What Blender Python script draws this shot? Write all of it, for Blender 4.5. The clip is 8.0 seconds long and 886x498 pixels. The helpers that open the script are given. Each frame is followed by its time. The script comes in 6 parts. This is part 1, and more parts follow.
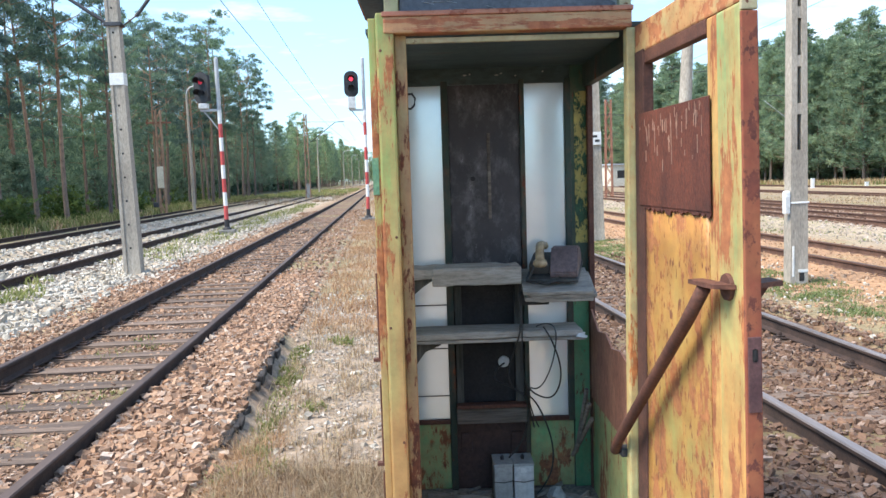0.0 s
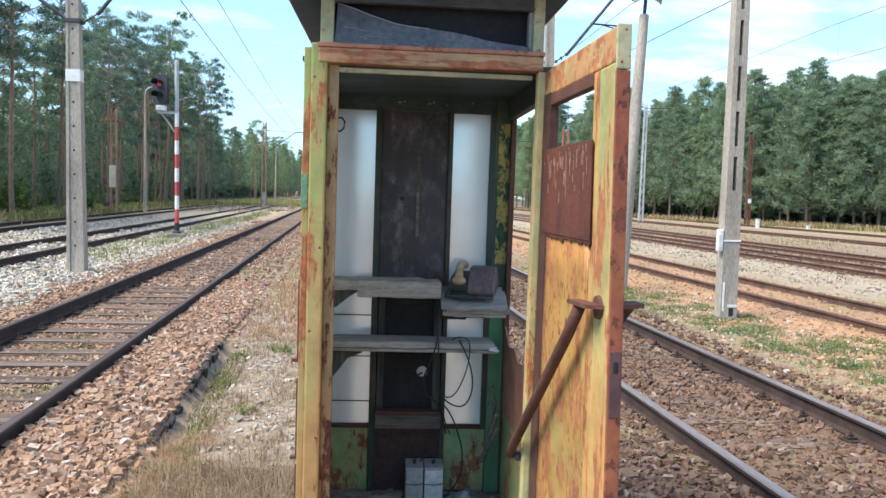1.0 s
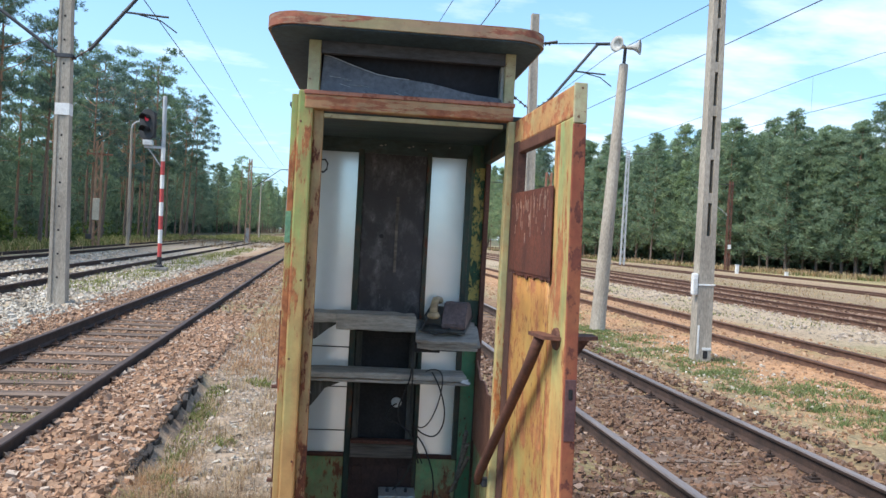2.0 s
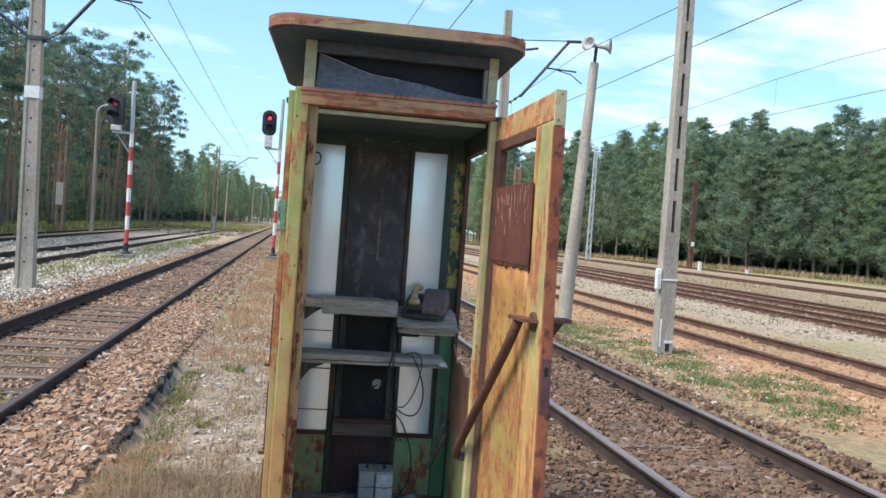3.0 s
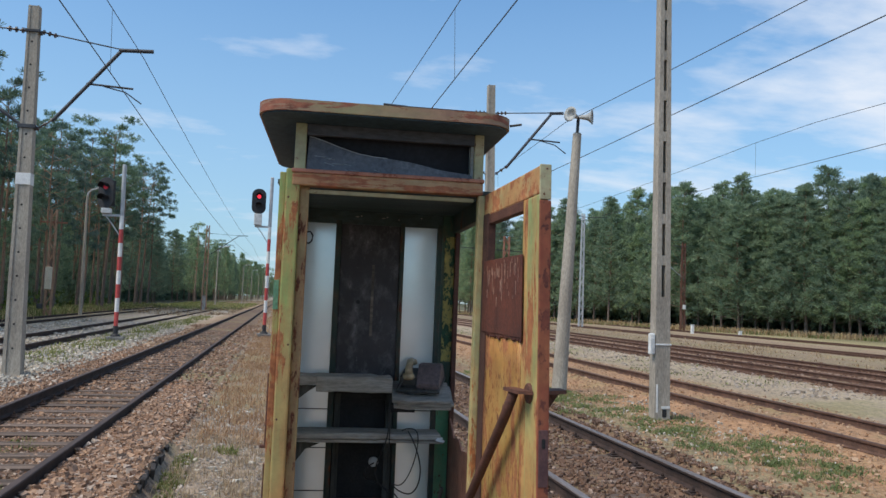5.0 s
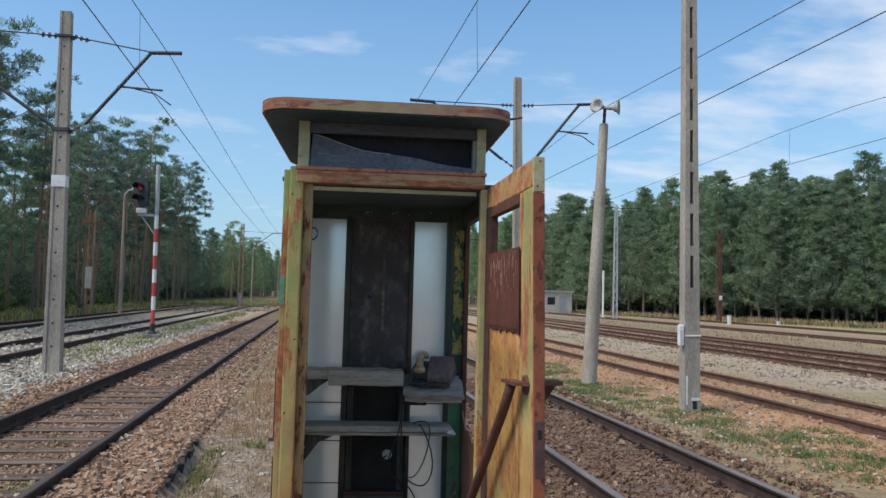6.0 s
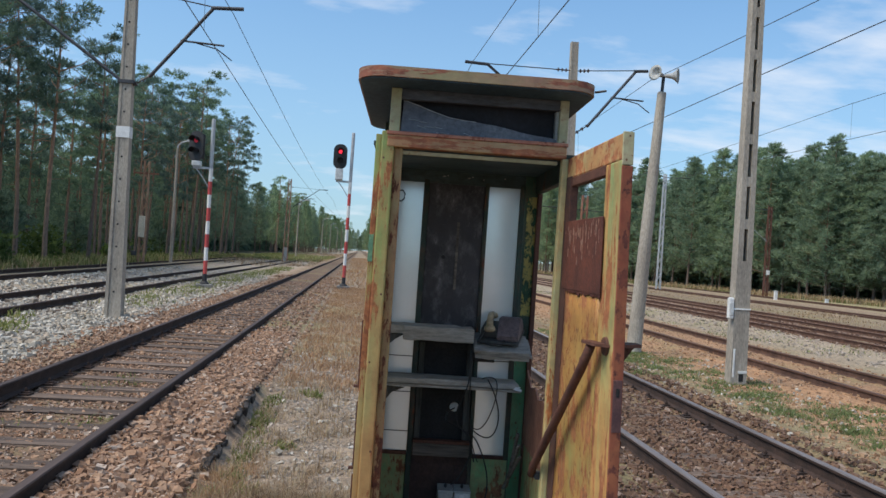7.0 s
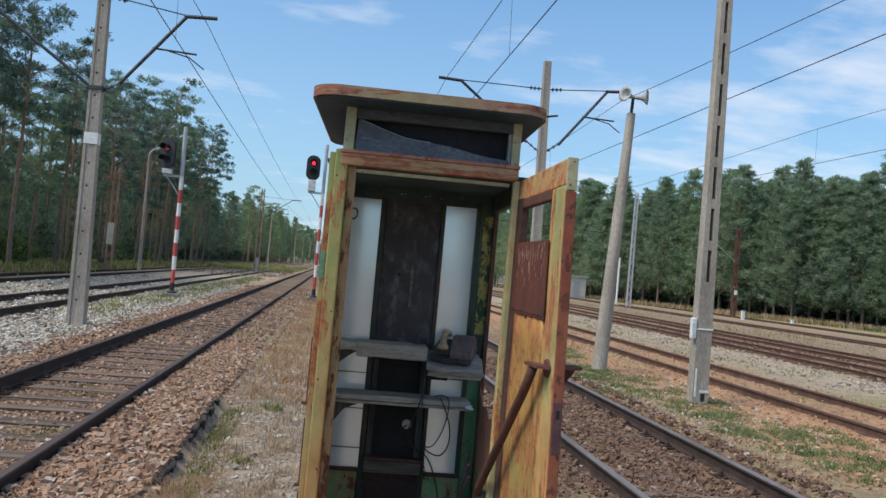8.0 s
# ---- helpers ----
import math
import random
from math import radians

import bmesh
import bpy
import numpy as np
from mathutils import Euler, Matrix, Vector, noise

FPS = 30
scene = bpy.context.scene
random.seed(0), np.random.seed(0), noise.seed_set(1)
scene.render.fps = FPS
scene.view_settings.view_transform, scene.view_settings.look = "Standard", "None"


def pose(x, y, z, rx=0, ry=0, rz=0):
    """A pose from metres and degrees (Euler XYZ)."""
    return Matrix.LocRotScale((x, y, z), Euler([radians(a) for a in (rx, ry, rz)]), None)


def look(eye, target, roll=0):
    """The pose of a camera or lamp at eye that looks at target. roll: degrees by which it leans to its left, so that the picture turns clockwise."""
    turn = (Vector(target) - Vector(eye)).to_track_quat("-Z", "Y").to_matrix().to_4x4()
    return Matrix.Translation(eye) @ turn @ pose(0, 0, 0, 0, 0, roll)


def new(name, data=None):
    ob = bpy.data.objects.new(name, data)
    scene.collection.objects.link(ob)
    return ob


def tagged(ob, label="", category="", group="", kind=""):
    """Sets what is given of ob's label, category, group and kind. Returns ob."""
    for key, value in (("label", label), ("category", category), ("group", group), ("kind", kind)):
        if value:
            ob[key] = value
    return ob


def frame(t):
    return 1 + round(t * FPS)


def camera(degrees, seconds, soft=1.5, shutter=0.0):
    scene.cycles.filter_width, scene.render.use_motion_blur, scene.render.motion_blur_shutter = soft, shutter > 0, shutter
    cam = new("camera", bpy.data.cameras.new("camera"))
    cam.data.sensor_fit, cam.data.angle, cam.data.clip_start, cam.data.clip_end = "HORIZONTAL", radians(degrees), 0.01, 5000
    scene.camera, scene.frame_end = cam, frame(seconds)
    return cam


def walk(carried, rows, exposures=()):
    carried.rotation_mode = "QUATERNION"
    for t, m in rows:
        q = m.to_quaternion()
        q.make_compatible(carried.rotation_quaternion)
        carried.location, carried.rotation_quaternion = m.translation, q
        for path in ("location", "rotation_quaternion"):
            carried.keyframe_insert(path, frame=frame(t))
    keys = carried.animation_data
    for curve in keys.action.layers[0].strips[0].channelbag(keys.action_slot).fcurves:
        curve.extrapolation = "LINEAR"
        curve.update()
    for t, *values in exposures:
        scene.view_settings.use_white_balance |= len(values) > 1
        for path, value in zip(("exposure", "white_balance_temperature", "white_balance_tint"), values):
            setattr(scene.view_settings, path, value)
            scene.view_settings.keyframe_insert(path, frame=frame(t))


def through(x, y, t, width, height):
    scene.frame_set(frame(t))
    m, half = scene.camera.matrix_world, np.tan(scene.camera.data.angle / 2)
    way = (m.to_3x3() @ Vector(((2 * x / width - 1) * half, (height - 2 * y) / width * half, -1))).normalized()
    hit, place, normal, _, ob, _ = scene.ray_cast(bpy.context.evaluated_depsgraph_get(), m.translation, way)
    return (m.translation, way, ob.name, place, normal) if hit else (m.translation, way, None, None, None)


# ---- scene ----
cam = camera(59.6, 8.0)
PATH = [
    (0, (0.054, 0.039, 1.71), (0.201, 2.025, 1.526), -1.8),
    (0.5, (0.047, -0.074, 1.73), (0.233, 1.907, 1.526), -0.4),
    (1, (0.162, -0.213, 1.717), (0.426, 1.765, 1.581), 1.9),
    (1.5, (0.209, -0.315, 1.725), (0.493, 1.664, 1.681), 2.6),
    (2.8, (0.075, -0.575, 1.69), (0.438, 1.391, 1.667), 4.2),
    (3, (0.069, -0.608, 1.702), (0.456, 1.353, 1.656), 4.2),
    (3.5, (0.101, -0.599, 1.707), (0.434, 1.371, 1.632), 4.4),
    (4, (0.064, -0.607, 1.727), (0.353, 1.37, 1.796), 3.0),
    (4.5, (0.055, -0.605, 1.718), (0.438, 1.354, 1.854), 2.8),
    (5.8, (0.115, -0.716, 1.711), (0.509, 1.24, 1.85), 1.8),
    (6, (0.179, -0.688, 1.714), (0.494, 1.284, 1.835), 1.5),
    (6.5, (0.08, -0.771, 1.71), (0.346, 1.21, 1.781), 2.6),
    (7, (-0.015, -0.837, 1.706), (0.198, 1.152, 1.724), 3.9),
    (7.5, (0.033, -0.871, 1.723), (0.282, 1.113, 1.755), 5.8),
    (8, (0.079, -0.874, 1.738), (0.356, 1.105, 1.796), 5.1),
]
EXPOSURES = [(0.0, 1.38), (0.5, 1.32), (1.0, 1.21), (1.5, 1.0), (3.0, 0.93), (3.5, 0.92), (4.0, 0.54), (4.5, 0.22), (6.0, 0.24), (8.0, 0.27)]
walk(cam, [(t, look(eye, target, roll)) for t, eye, target, roll in PATH], EXPOSURES)

# ---------- light ----------
world = bpy.data.worlds.new("sky")
scene.world = world
world.use_nodes = True
wn, wl = world.node_tree.nodes, world.node_tree.links
wn.clear()
SUN_EL, SUN_AZ = radians(54), radians(-110)      # azimuth from +y towards +x
sky = wn.new("ShaderNodeTexSky")
sky.sky_type, sky.sun_disc = "NISHITA", False
sky.sun_elevation, sky.sun_rotation = SUN_EL, SUN_AZ
sky.air_density, sky.dust_density, sky.ozone_density, sky.altitude = 1.0, 0.1, 2.5, 800
tc = wn.new("ShaderNodeTexCoord")
sep = wn.new("ShaderNodeSeparateXYZ")
wl.new(tc.outputs["Generated"], sep.inputs[0])
zmax = wn.new("ShaderNodeMath"); zmax.operation = "MAXIMUM"; zmax.inputs[1].default_value = 0.0
wl.new(sep.outputs["Z"], zmax.inputs[0])
zadd = wn.new("ShaderNodeMath"); zadd.operation = "ADD"; zadd.inputs[1].default_value = 0.13
wl.new(zmax.outputs[0], zadd.inputs[0])
flat = wn.new("ShaderNodeVectorMath"); flat.operation = "DIVIDE"
comb = wn.new("ShaderNodeCombineXYZ")
for i in range(3):
    wl.new(zadd.outputs[0], comb.inputs[i])
wl.new(tc.outputs["Generated"], flat.inputs[0]); wl.new(comb.outputs[0], flat.inputs[1])
mapc = wn.new("ShaderNodeMapping")
mapc.inputs["Location"].default_value = (0.35, 2.1, 0.0)
mapc.inputs["Scale"].default_value = (0.8, 1.25, 0.3)
wl.new(flat.outputs[0], mapc.inputs[0])
cn = wn.new("ShaderNodeTexNoise")
cn.inputs["Scale"].default_value, cn.inputs["Detail"].default_value, cn.inputs["Roughness"].default_value = 1.7, 8.0, 0.56
wl.new(mapc.outputs[0], cn.inputs["Vector"])
cr = wn.new("ShaderNodeValToRGB")
cr.color_ramp.elements[0].position, cr.color_ramp.elements[0].color = 0.515, (0, 0, 0, 1)
cr.color_ramp.elements[1].position, cr.color_ramp.elements[1].color = 0.74, (0.85, 0.85, 0.85, 1)
drift = wn.new("ShaderNodeMapRange")
drift.inputs["From Min"].default_value, drift.inputs["From Max"].default_value = -0.15, 0.5
drift.inputs["To Min"].default_value, drift.inputs["To Max"].default_value = -0.085, 0.095
wl.new(sep.outputs["X"], drift.inputs["Value"])
cadd = wn.new("ShaderNodeMath"); cadd.operation = "ADD"
wl.new(cn.outputs["Fac"], cadd.inputs[0]); wl.new(drift.outputs[0], cadd.inputs[1])
wl.new(cadd.outputs[0], cr.inputs[0])
cmix = wn.new("ShaderNodeMix"); cmix.data_type = "RGBA"
cmix.inputs["B"].default_value = (4.8, 5.1, 5.6, 1)
tint = wn.new("ShaderNodeMix"); tint.data_type, tint.blend_type = "RGBA", "MULTIPLY"
tint.inputs["Factor"].default_value, tint.inputs["B"].default_value = 1.0, (0.82, 1.06, 1.12, 1)
wl.new(sky.outputs[0], tint.inputs["A"])
hz = wn.new("ShaderNodeMapRange")
hz.inputs["From Min"].default_value, hz.inputs["From Max"].default_value = 0.0, 0.42
hz.inputs["To Min"].default_value, hz.inputs["To Max"].default_value = 0.85, 0.0
wl.new(sep.outputs["Z"], hz.inputs["Value"])
haze = wn.new("ShaderNodeMix"); haze.data_type = "RGBA"
haze.inputs["B"].default_value = (1.95, 2.75, 3.5, 1)
wl.new(hz.outputs[0], haze.inputs["Factor"]); wl.new(tint.outputs["Result"], haze.inputs["A"])
wl.new(cr.outputs[0], cmix.inputs["Factor"]); wl.new(haze.outputs["Result"], cmix.inputs["A"])
bg = wn.new("ShaderNodeBackground"); bg.inputs["Strength"].default_value = 0.15
wl.new(cmix.outputs["Result"], bg.inputs["Color"])
wo = wn.new("ShaderNodeOutputWorld")
wl.new(bg.outputs[0], wo.inputs[0])

sun_dir = Vector((math.sin(SUN_AZ) * math.cos(SUN_EL), math.cos(SUN_AZ) * math.cos(SUN_EL), math.sin(SUN_EL)))
sun_data = bpy.data.lights.new("sun", "SUN")
sun_data.energy, sun_data.angle, sun_data.color = 3.55, radians(30), (1.0, 0.925, 0.81)
sun = new("sun", sun_data)
sun.matrix_world = look(sun_dir * 100, (0, 0, 0))


# ---------- materials ----------
def mat_base(name, rough=0.8, metal=0.0):
    m = bpy.data.materials.new(name)
    m.use_nodes = True
    nt = m.node_tree
    b = nt.nodes["Principled BSDF"]
    b.inputs["Roughness"].default_value, b.inputs["Metallic"].default_value = rough, metal
    return m, nt, b


def coords(nt, scale=(1, 1, 1), which="Object"):
    t = nt.nodes.new("ShaderNodeTexCoord")
    mp = nt.nodes.new("ShaderNodeMapping")
    mp.inputs["Scale"].default_value = scale
    nt.links.new(t.outputs[which], mp.inputs[0])
    return mp.outputs[0]


def noise_fac(nt, vec, scale, detail=5.0, rough=0.6, shift=0.0):
    n = nt.nodes.new("ShaderNodeTexNoise")
    n.inputs["Scale"].default_value, n.inputs["Detail"].default_value, n.inputs["Roughness"].default_value = scale, detail, rough
    if shift:
        ad = nt.nodes.new("ShaderNodeVectorMath"); ad.operation = "ADD"
        ad.inputs[1].default_value = (shift, shift * 1.7, shift * 0.6)
        nt.links.new(vec, ad.inputs[0]); vec = ad.outputs[0]
    nt.links.new(vec, n.inputs["Vector"])
    return n.outputs["Fac"]


def ramp(nt, fac, stops):
    r = nt.nodes.new("ShaderNodeValToRGB")
    e = r.color_ramp.elements
    while len(e) > 1:
        e.remove(e[-1])
    e[0].position, e[0].color = stops[0][0], (*stops[0][1], 1)
    for p, c in stops[1:]:
        x = e.new(p); x.color = (*c, 1)
    nt.links.new(fac, r.inputs[0])
    return r.outputs[0]


def mixc(nt, fac, a, b, mode="MIX"):
    x = nt.nodes.new("ShaderNodeMix"); x.data_type, x.blend_type = "RGBA", mode
    for sock, v in (("Factor", fac), ("A", a), ("B", b)):
        if isinstance(v, (int, float)):
            x.inputs[sock].default_value = v
        elif isinstance(v, tuple):
            x.inputs[sock].default_value = (*v, 1)
        else:
            nt.links.new(v, x.inputs[sock])
    return x.outputs["Result"]


def bumped(nt, b, height, strength, dist=0.01):
    u = nt.nodes.new("ShaderNodeBump")
    u.inputs["Strength"].default_value, u.inputs["Distance"].default_value = strength, dist
    nt.links.new(height, u.inputs["Height"]); nt.links.new(u.outputs[0], b.inputs["Normal"])


def surf(name, a, b, scale=4.0, fine=60.0, rough=0.85, metal=0.0, bump=0.3, stretch=(1, 1, 1), jitter=0.5, rand=0.0, third=None):
    """Two tones in broad patches, a fine grain over them, bump from both."""
    m, nt, p = mat_base(name, rough, metal)
    v = coords(nt, stretch)
    big = noise_fac(nt, v, scale)
    small = noise_fac(nt, v, fine, 4.0, 0.7, 3.1)
    stops = [(0.36, a), (0.64, b)]
    if third:
        stops.append((0.74, third))
    col = ramp(nt, big, stops)
    g = ramp(nt, small, [(0.3, (1 - jitter,) * 3), (0.7, (1 + 0.35 * jitter,) * 3)])
    col = mixc(nt, 1.0, col, g, "MULTIPLY")
    if rand:
        oi = nt.nodes.new("ShaderNodeObjectInfo")
        rr = ramp(nt, oi.outputs["Random"], [(0.0, (1 - rand,) * 3), (1.0, (1 + rand,) * 3)])
        col = mixc(nt, 1.0, col, rr, "MULTIPLY")
    nt.links.new(col, p.inputs["Base Color"])
    bumped(nt, p, small, bump, 0.006)
    return m


def peeled(name, paints, rusts, amount=0.5, scale=5.0, streak=0.25, rough=0.6, fine=70.0, speck=0.6, fade=0.0, speck_tone=None):
    """Old paint in broad uneven tones, rust breaking through in patches, streaks and specks."""
    m, nt, p = mat_base(name, rough)
    v = coords(nt)
    vs = coords(nt, streak if isinstance(streak, tuple) else (1, 1, streak))
    n1 = noise_fac(nt, vs, scale * 0.5, 4.0, 0.55)
    if fade:
        sz = nt.nodes.new("ShaderNodeSeparateXYZ"); nt.links.new(v, sz.inputs[0])
        fz = nt.nodes.new("ShaderNodeMapRange")
        fz.inputs["From Min"].default_value, fz.inputs["From Max"].default_value = 0.5, 2.1
        fz.inputs["To Min"].default_value, fz.inputs["To Max"].default_value = fade, -fade
        nt.links.new(sz.outputs["Z"], fz.inputs["Value"])
        fa = nt.nodes.new("ShaderNodeMath"); fa.operation = "ADD"
        nt.links.new(n1, fa.inputs[0]); nt.links.new(fz.outputs[0], fa.inputs[1])
        n1 = fa.outputs[0]
    n = len(paints)
    paint = ramp(nt, n1, [(0.36 + 0.28 * i / max(1, n - 1), c) for i, c in enumerate(paints)])
    n2 = noise_fac(nt, v, 26, 5.0, 0.7, 1.3)
    rust = ramp(nt, n2, [(0.36, rusts[0]), (0.64, rusts[-1])])
    n3 = noise_fac(nt, vs, scale * 1.6, 13.0, 0.74, 7.7)
    edge = 0.67 - 0.26 * amount
    mask = ramp(nt, n3, [(edge, (0, 0, 0)), (edge + 0.018, (1, 1, 1))])
    halo = ramp(nt, n3, [(edge - 0.13, (0, 0, 0)), (edge, (0.6, 0.6, 0.6))])
    paint = mixc(nt, halo, paint, tuple(0.55 * a + 0.45 * b for a, b in zip(paints[-1], rusts[-1])))
    n4 = noise_fac(nt, vs, fine, 3.0, 0.6, 11.0)
    dots = ramp(nt, n4, [(0.80 - 0.2 * speck, (0, 0, 0)), (0.84 - 0.2 * speck, (0.8, 0.8, 0.8))])
    mk = mixc(nt, 1.0, mask, dots, "LIGHTEN")
    col = mixc(nt, mk, paint, rust)
    if speck_tone:
        col = mixc(nt, dots, col, speck_tone)
    grime = ramp(nt, noise_fac(nt, v, 12, 6.0, 0.7, 4.4), [(0.3, (0.72,) * 3), (0.62, (1.06,) * 3)])
    col = mixc(nt, 1.0, col, grime, "MULTIPLY")
    nt.links.new(col, p.inputs["Base Color"])
    rg = nt.nodes.new("ShaderNodeMapRange")
    rg.inputs["To Min"].default_value, rg.inputs["To Max"].default_value = rough, 0.92
    nt.links.new(mk, rg.inputs["Value"]); nt.links.new(rg.outputs[0], p.inputs["Roughness"])
    hh = mixc(nt, 0.5, mk, n2)
    bumped(nt, p, hh, 0.45, 0.004)
    return m


RUST_O = [(0.26, 0.075, 0.025), (0.50, 0.19, 0.06)]
RUST_D = [(0.07, 0.022, 0.013), (0.20, 0.065, 0.03)]
M_POST = peeled("post_paint", [(0.24, 0.33, 0.10), (0.36, 0.32, 0.12), (0.37, 0.22, 0.08)], [(0.20, 0.065, 0.028), (0.40, 0.155, 0.06)], 0.58, 7.0, 0.22, fade=0.17)
M_POST_IN = peeled("jamb_paint", [(0.20, 0.14, 0.06), (0.36, 0.28, 0.12), (0.40, 0.20, 0.09)], RUST_D, 0.5, 9.0, 0.3)
M_POST_R = peeled("hinge_post_paint", [(0.38, 0.43, 0.22), (0.46, 0.39, 0.18), (0.50, 0.35, 0.14)], RUST_O, 0.34, 6.0, 0.25, fade=-0.12)
M_LINTEL = peeled("lintel_paint", [(0.50, 0.28, 0.11), (0.48, 0.23, 0.10), (0.42, 0.30, 0.15)], [(0.28, 0.095, 0.05), (0.46, 0.17, 0.08)], 0.62, 7.0, (0.3, 1.0, 2.2), fine=60, speck=0.85)
M_LIP = peeled("lintel_lip_rust", [(0.36, 0.13, 0.085), (0.46, 0.20, 0.12)], [(0.20, 0.06, 0.04), (0.34, 0.12, 0.07)], 0.5, 14.0, 1.0, fine=90)
M_PALE = peeled("pale_paint", [(0.36, 0.36, 0.20), (0.46, 0.42, 0.26)], RUST_D, 0.25, 12.0, 1.0)
M_GREEN = peeled("green_paint", [(0.05, 0.17, 0.08), (0.09, 0.27, 0.13)], RUST_D, 0.36, 6.0, 0.4)
# Booth green with the shade of the upper back posts in its colour.
M_GREEN_SHADE_M = peeled("shaded_green_paint", [(0.016, 0.045, 0.028), (0.032, 0.085, 0.046)], RUST_D, 0.3, 6.0, 0.5)
M_SLAT = surf("worn_slat", (0.040, 0.042, 0.036), (0.115, 0.110, 0.098), 7.0, 45, 0.95, bump=0.6, stretch=(1.6, 1.6, 0.15), jitter=0.6, third=(0.22, 0.21, 0.19))
# Deeper shade copy of the booth green, for mullions and top rails.
M_GREEN_SHADE_D = peeled("deep_shaded_green_paint", [(0.010, 0.024, 0.017), (0.017, 0.042, 0.028)], RUST_D, 0.25, 6.0, 0.6)
M_GREEN_LOW = peeled("lower_green_paint", [(0.13, 0.36, 0.16), (0.25, 0.38, 0.17), (0.36, 0.31, 0.14)], [(0.14, 0.05, 0.03), (0.36, 0.15, 0.065)], 0.52, 5.0, 0.4)
M_YPOST = peeled("yellow_flaking_paint", [(0.34, 0.26, 0.05), (0.42, 0.32, 0.08)], [(0.02, 0.045, 0.028), (0.04, 0.10, 0.05)], 0.66, 12.0, 0.5)
M_ROOF = peeled("roof_edge_paint", [(0.20, 0.095, 0.078), (0.27, 0.13, 0.10), (0.24, 0.23, 0.11)], [(0.17, 0.06, 0.04), (0.30, 0.11, 0.065)], 0.48, 5.0, (0.35, 0.35, 2.0))
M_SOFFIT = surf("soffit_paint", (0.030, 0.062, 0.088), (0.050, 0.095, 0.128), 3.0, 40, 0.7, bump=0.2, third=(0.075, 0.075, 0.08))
M_HEADER = surf("header_board", (0.05, 0.06, 0.08), (0.10, 0.105, 0.12), 5.0, 60, 0.8, stretch=(0.3, 1, 1))
# Near-black colour standing for the shaded void behind the torn sheet.
M_TRANSOM_VOID = surf("void_shade_sheet", (0.006, 0.008, 0.014), (0.014, 0.017, 0.026), 5.0, 50, 0.8, bump=0.15)
M_CEIL = surf("dark_teal_ceiling", (0.022, 0.038, 0.038), (0.048, 0.072, 0.068), 5.0, 50, 0.7, bump=0.2, third=(0.07, 0.05, 0.04), stretch=(0.4, 1.5, 1))
M_SCRATCH = surf("pale_scratch", (0.34, 0.19, 0.13), (0.52, 0.36, 0.27), 9.0, 60, 0.8)
M_TRANSOM = surf("blackened_sheet", (0.075, 0.08, 0.10), (0.19, 0.20, 0.225), 2.2, 50, 0.4, bump=0.2, third=(0.36, 0.35, 0.37))
M_YELLOW = peeled("yellow_door_paint", [(0.30, 0.26, 0.09), (0.40, 0.26, 0.08), (0.44, 0.25, 0.07), (0.36, 0.18, 0.052)], [(0.22, 0.075, 0.03), (0.38, 0.155, 0.055)], 0.6, 8.0, 0.42, rough=0.5, fine=46.0, speck=1.0, speck_tone=(0.14, 0.055, 0.028))
M_CHANNEL = surf("maroon_rusted_channel", (0.045, 0.017, 0.013), (0.095, 0.037, 0.025), 8.0, 100, 0.85, bump=0.4)
M_STILE = peeled("door_stile_paint", [(0.35, 0.33, 0.13), (0.47, 0.31, 0.11), (0.50, 0.27, 0.085)], [(0.25, 0.085, 0.035), (0.44, 0.17, 0.065)], 0.6, 9.0, 0.18, fine=60, speck=0.85)
M_STILE_G = peeled("door_stile_green", [(0.27, 0.36, 0.15), (0.40, 0.36, 0.14), (0.49, 0.27, 0.09)], [(0.25, 0.085, 0.035), (0.44, 0.17, 0.065)], 0.54, 8.0, 0.18, fine=60, speck=0.8, fade=0.13)
M_DTOP = peeled("door_top_paint", [(0.38, 0.36, 0.18), (0.48, 0.31, 0.13), (0.46, 0.24, 0.10)], [(0.26, 0.09, 0.04), (0.46, 0.18, 0.07)], 0.62, 10.0, 1.0)
M_RUSTPLATE = surf("rusted_plate", (0.066, 0.017, 0.011), (0.15, 0.040, 0.021), 5.0, 110, 0.8, bump=0.35, jitter=0.6, stretch=(1, 1, 0.6))
M_LATCH = surf("latch_steel", (0.075, 0.032, 0.035), (0.14, 0.065, 0.06), 12.0, 120, 0.7, bump=0.3, jitter=0.4)
M_RUSTRED = peeled("red_rust", [(0.17, 0.040, 0.024), (0.24, 0.060, 0.032), (0.34, 0.12, 0.05)], [(0.09, 0.028, 0.022), (0.17, 0.048, 0.030)], 0.5, 12.0, 0.6, rough=0.8)
M_RUSTBROWN = surf("brown_rust", (0.075, 0.027, 0.018), (0.145, 0.056, 0.034), 8.0, 100, 0.8, bump=0.4)
M_RUSTWALL = surf("rusty_wall_sheet", (0.22, 0.095, 0.062), (0.38, 0.18, 0.115), 5.0, 80, 0.8, bump=0.35, third=(0.40, 0.26, 0.14), stretch=(1, 1, 0.4))
M_BOARD = peeled("dark_plywood", [(0.022, 0.019, 0.022), (0.038, 0.032, 0.035), (0.056, 0.047, 0.049)], [(0.10, 0.095, 0.10), (0.27, 0.26, 0.26)], 0.2, 7.0, 0.6, rough=0.6, fine=60.0, speck=0.5)
M_FLOORDIRT = surf("floor_dirt", (0.13, 0.115, 0.10), (0.29, 0.255, 0.215), 9.0, 60, 0.95, bump=0.6, jitter=0.6)
M_BLACK = surf("plain_black", (0.012, 0.012, 0.013), (0.024, 0.023, 0.024), 7.0, 90, 0.85)
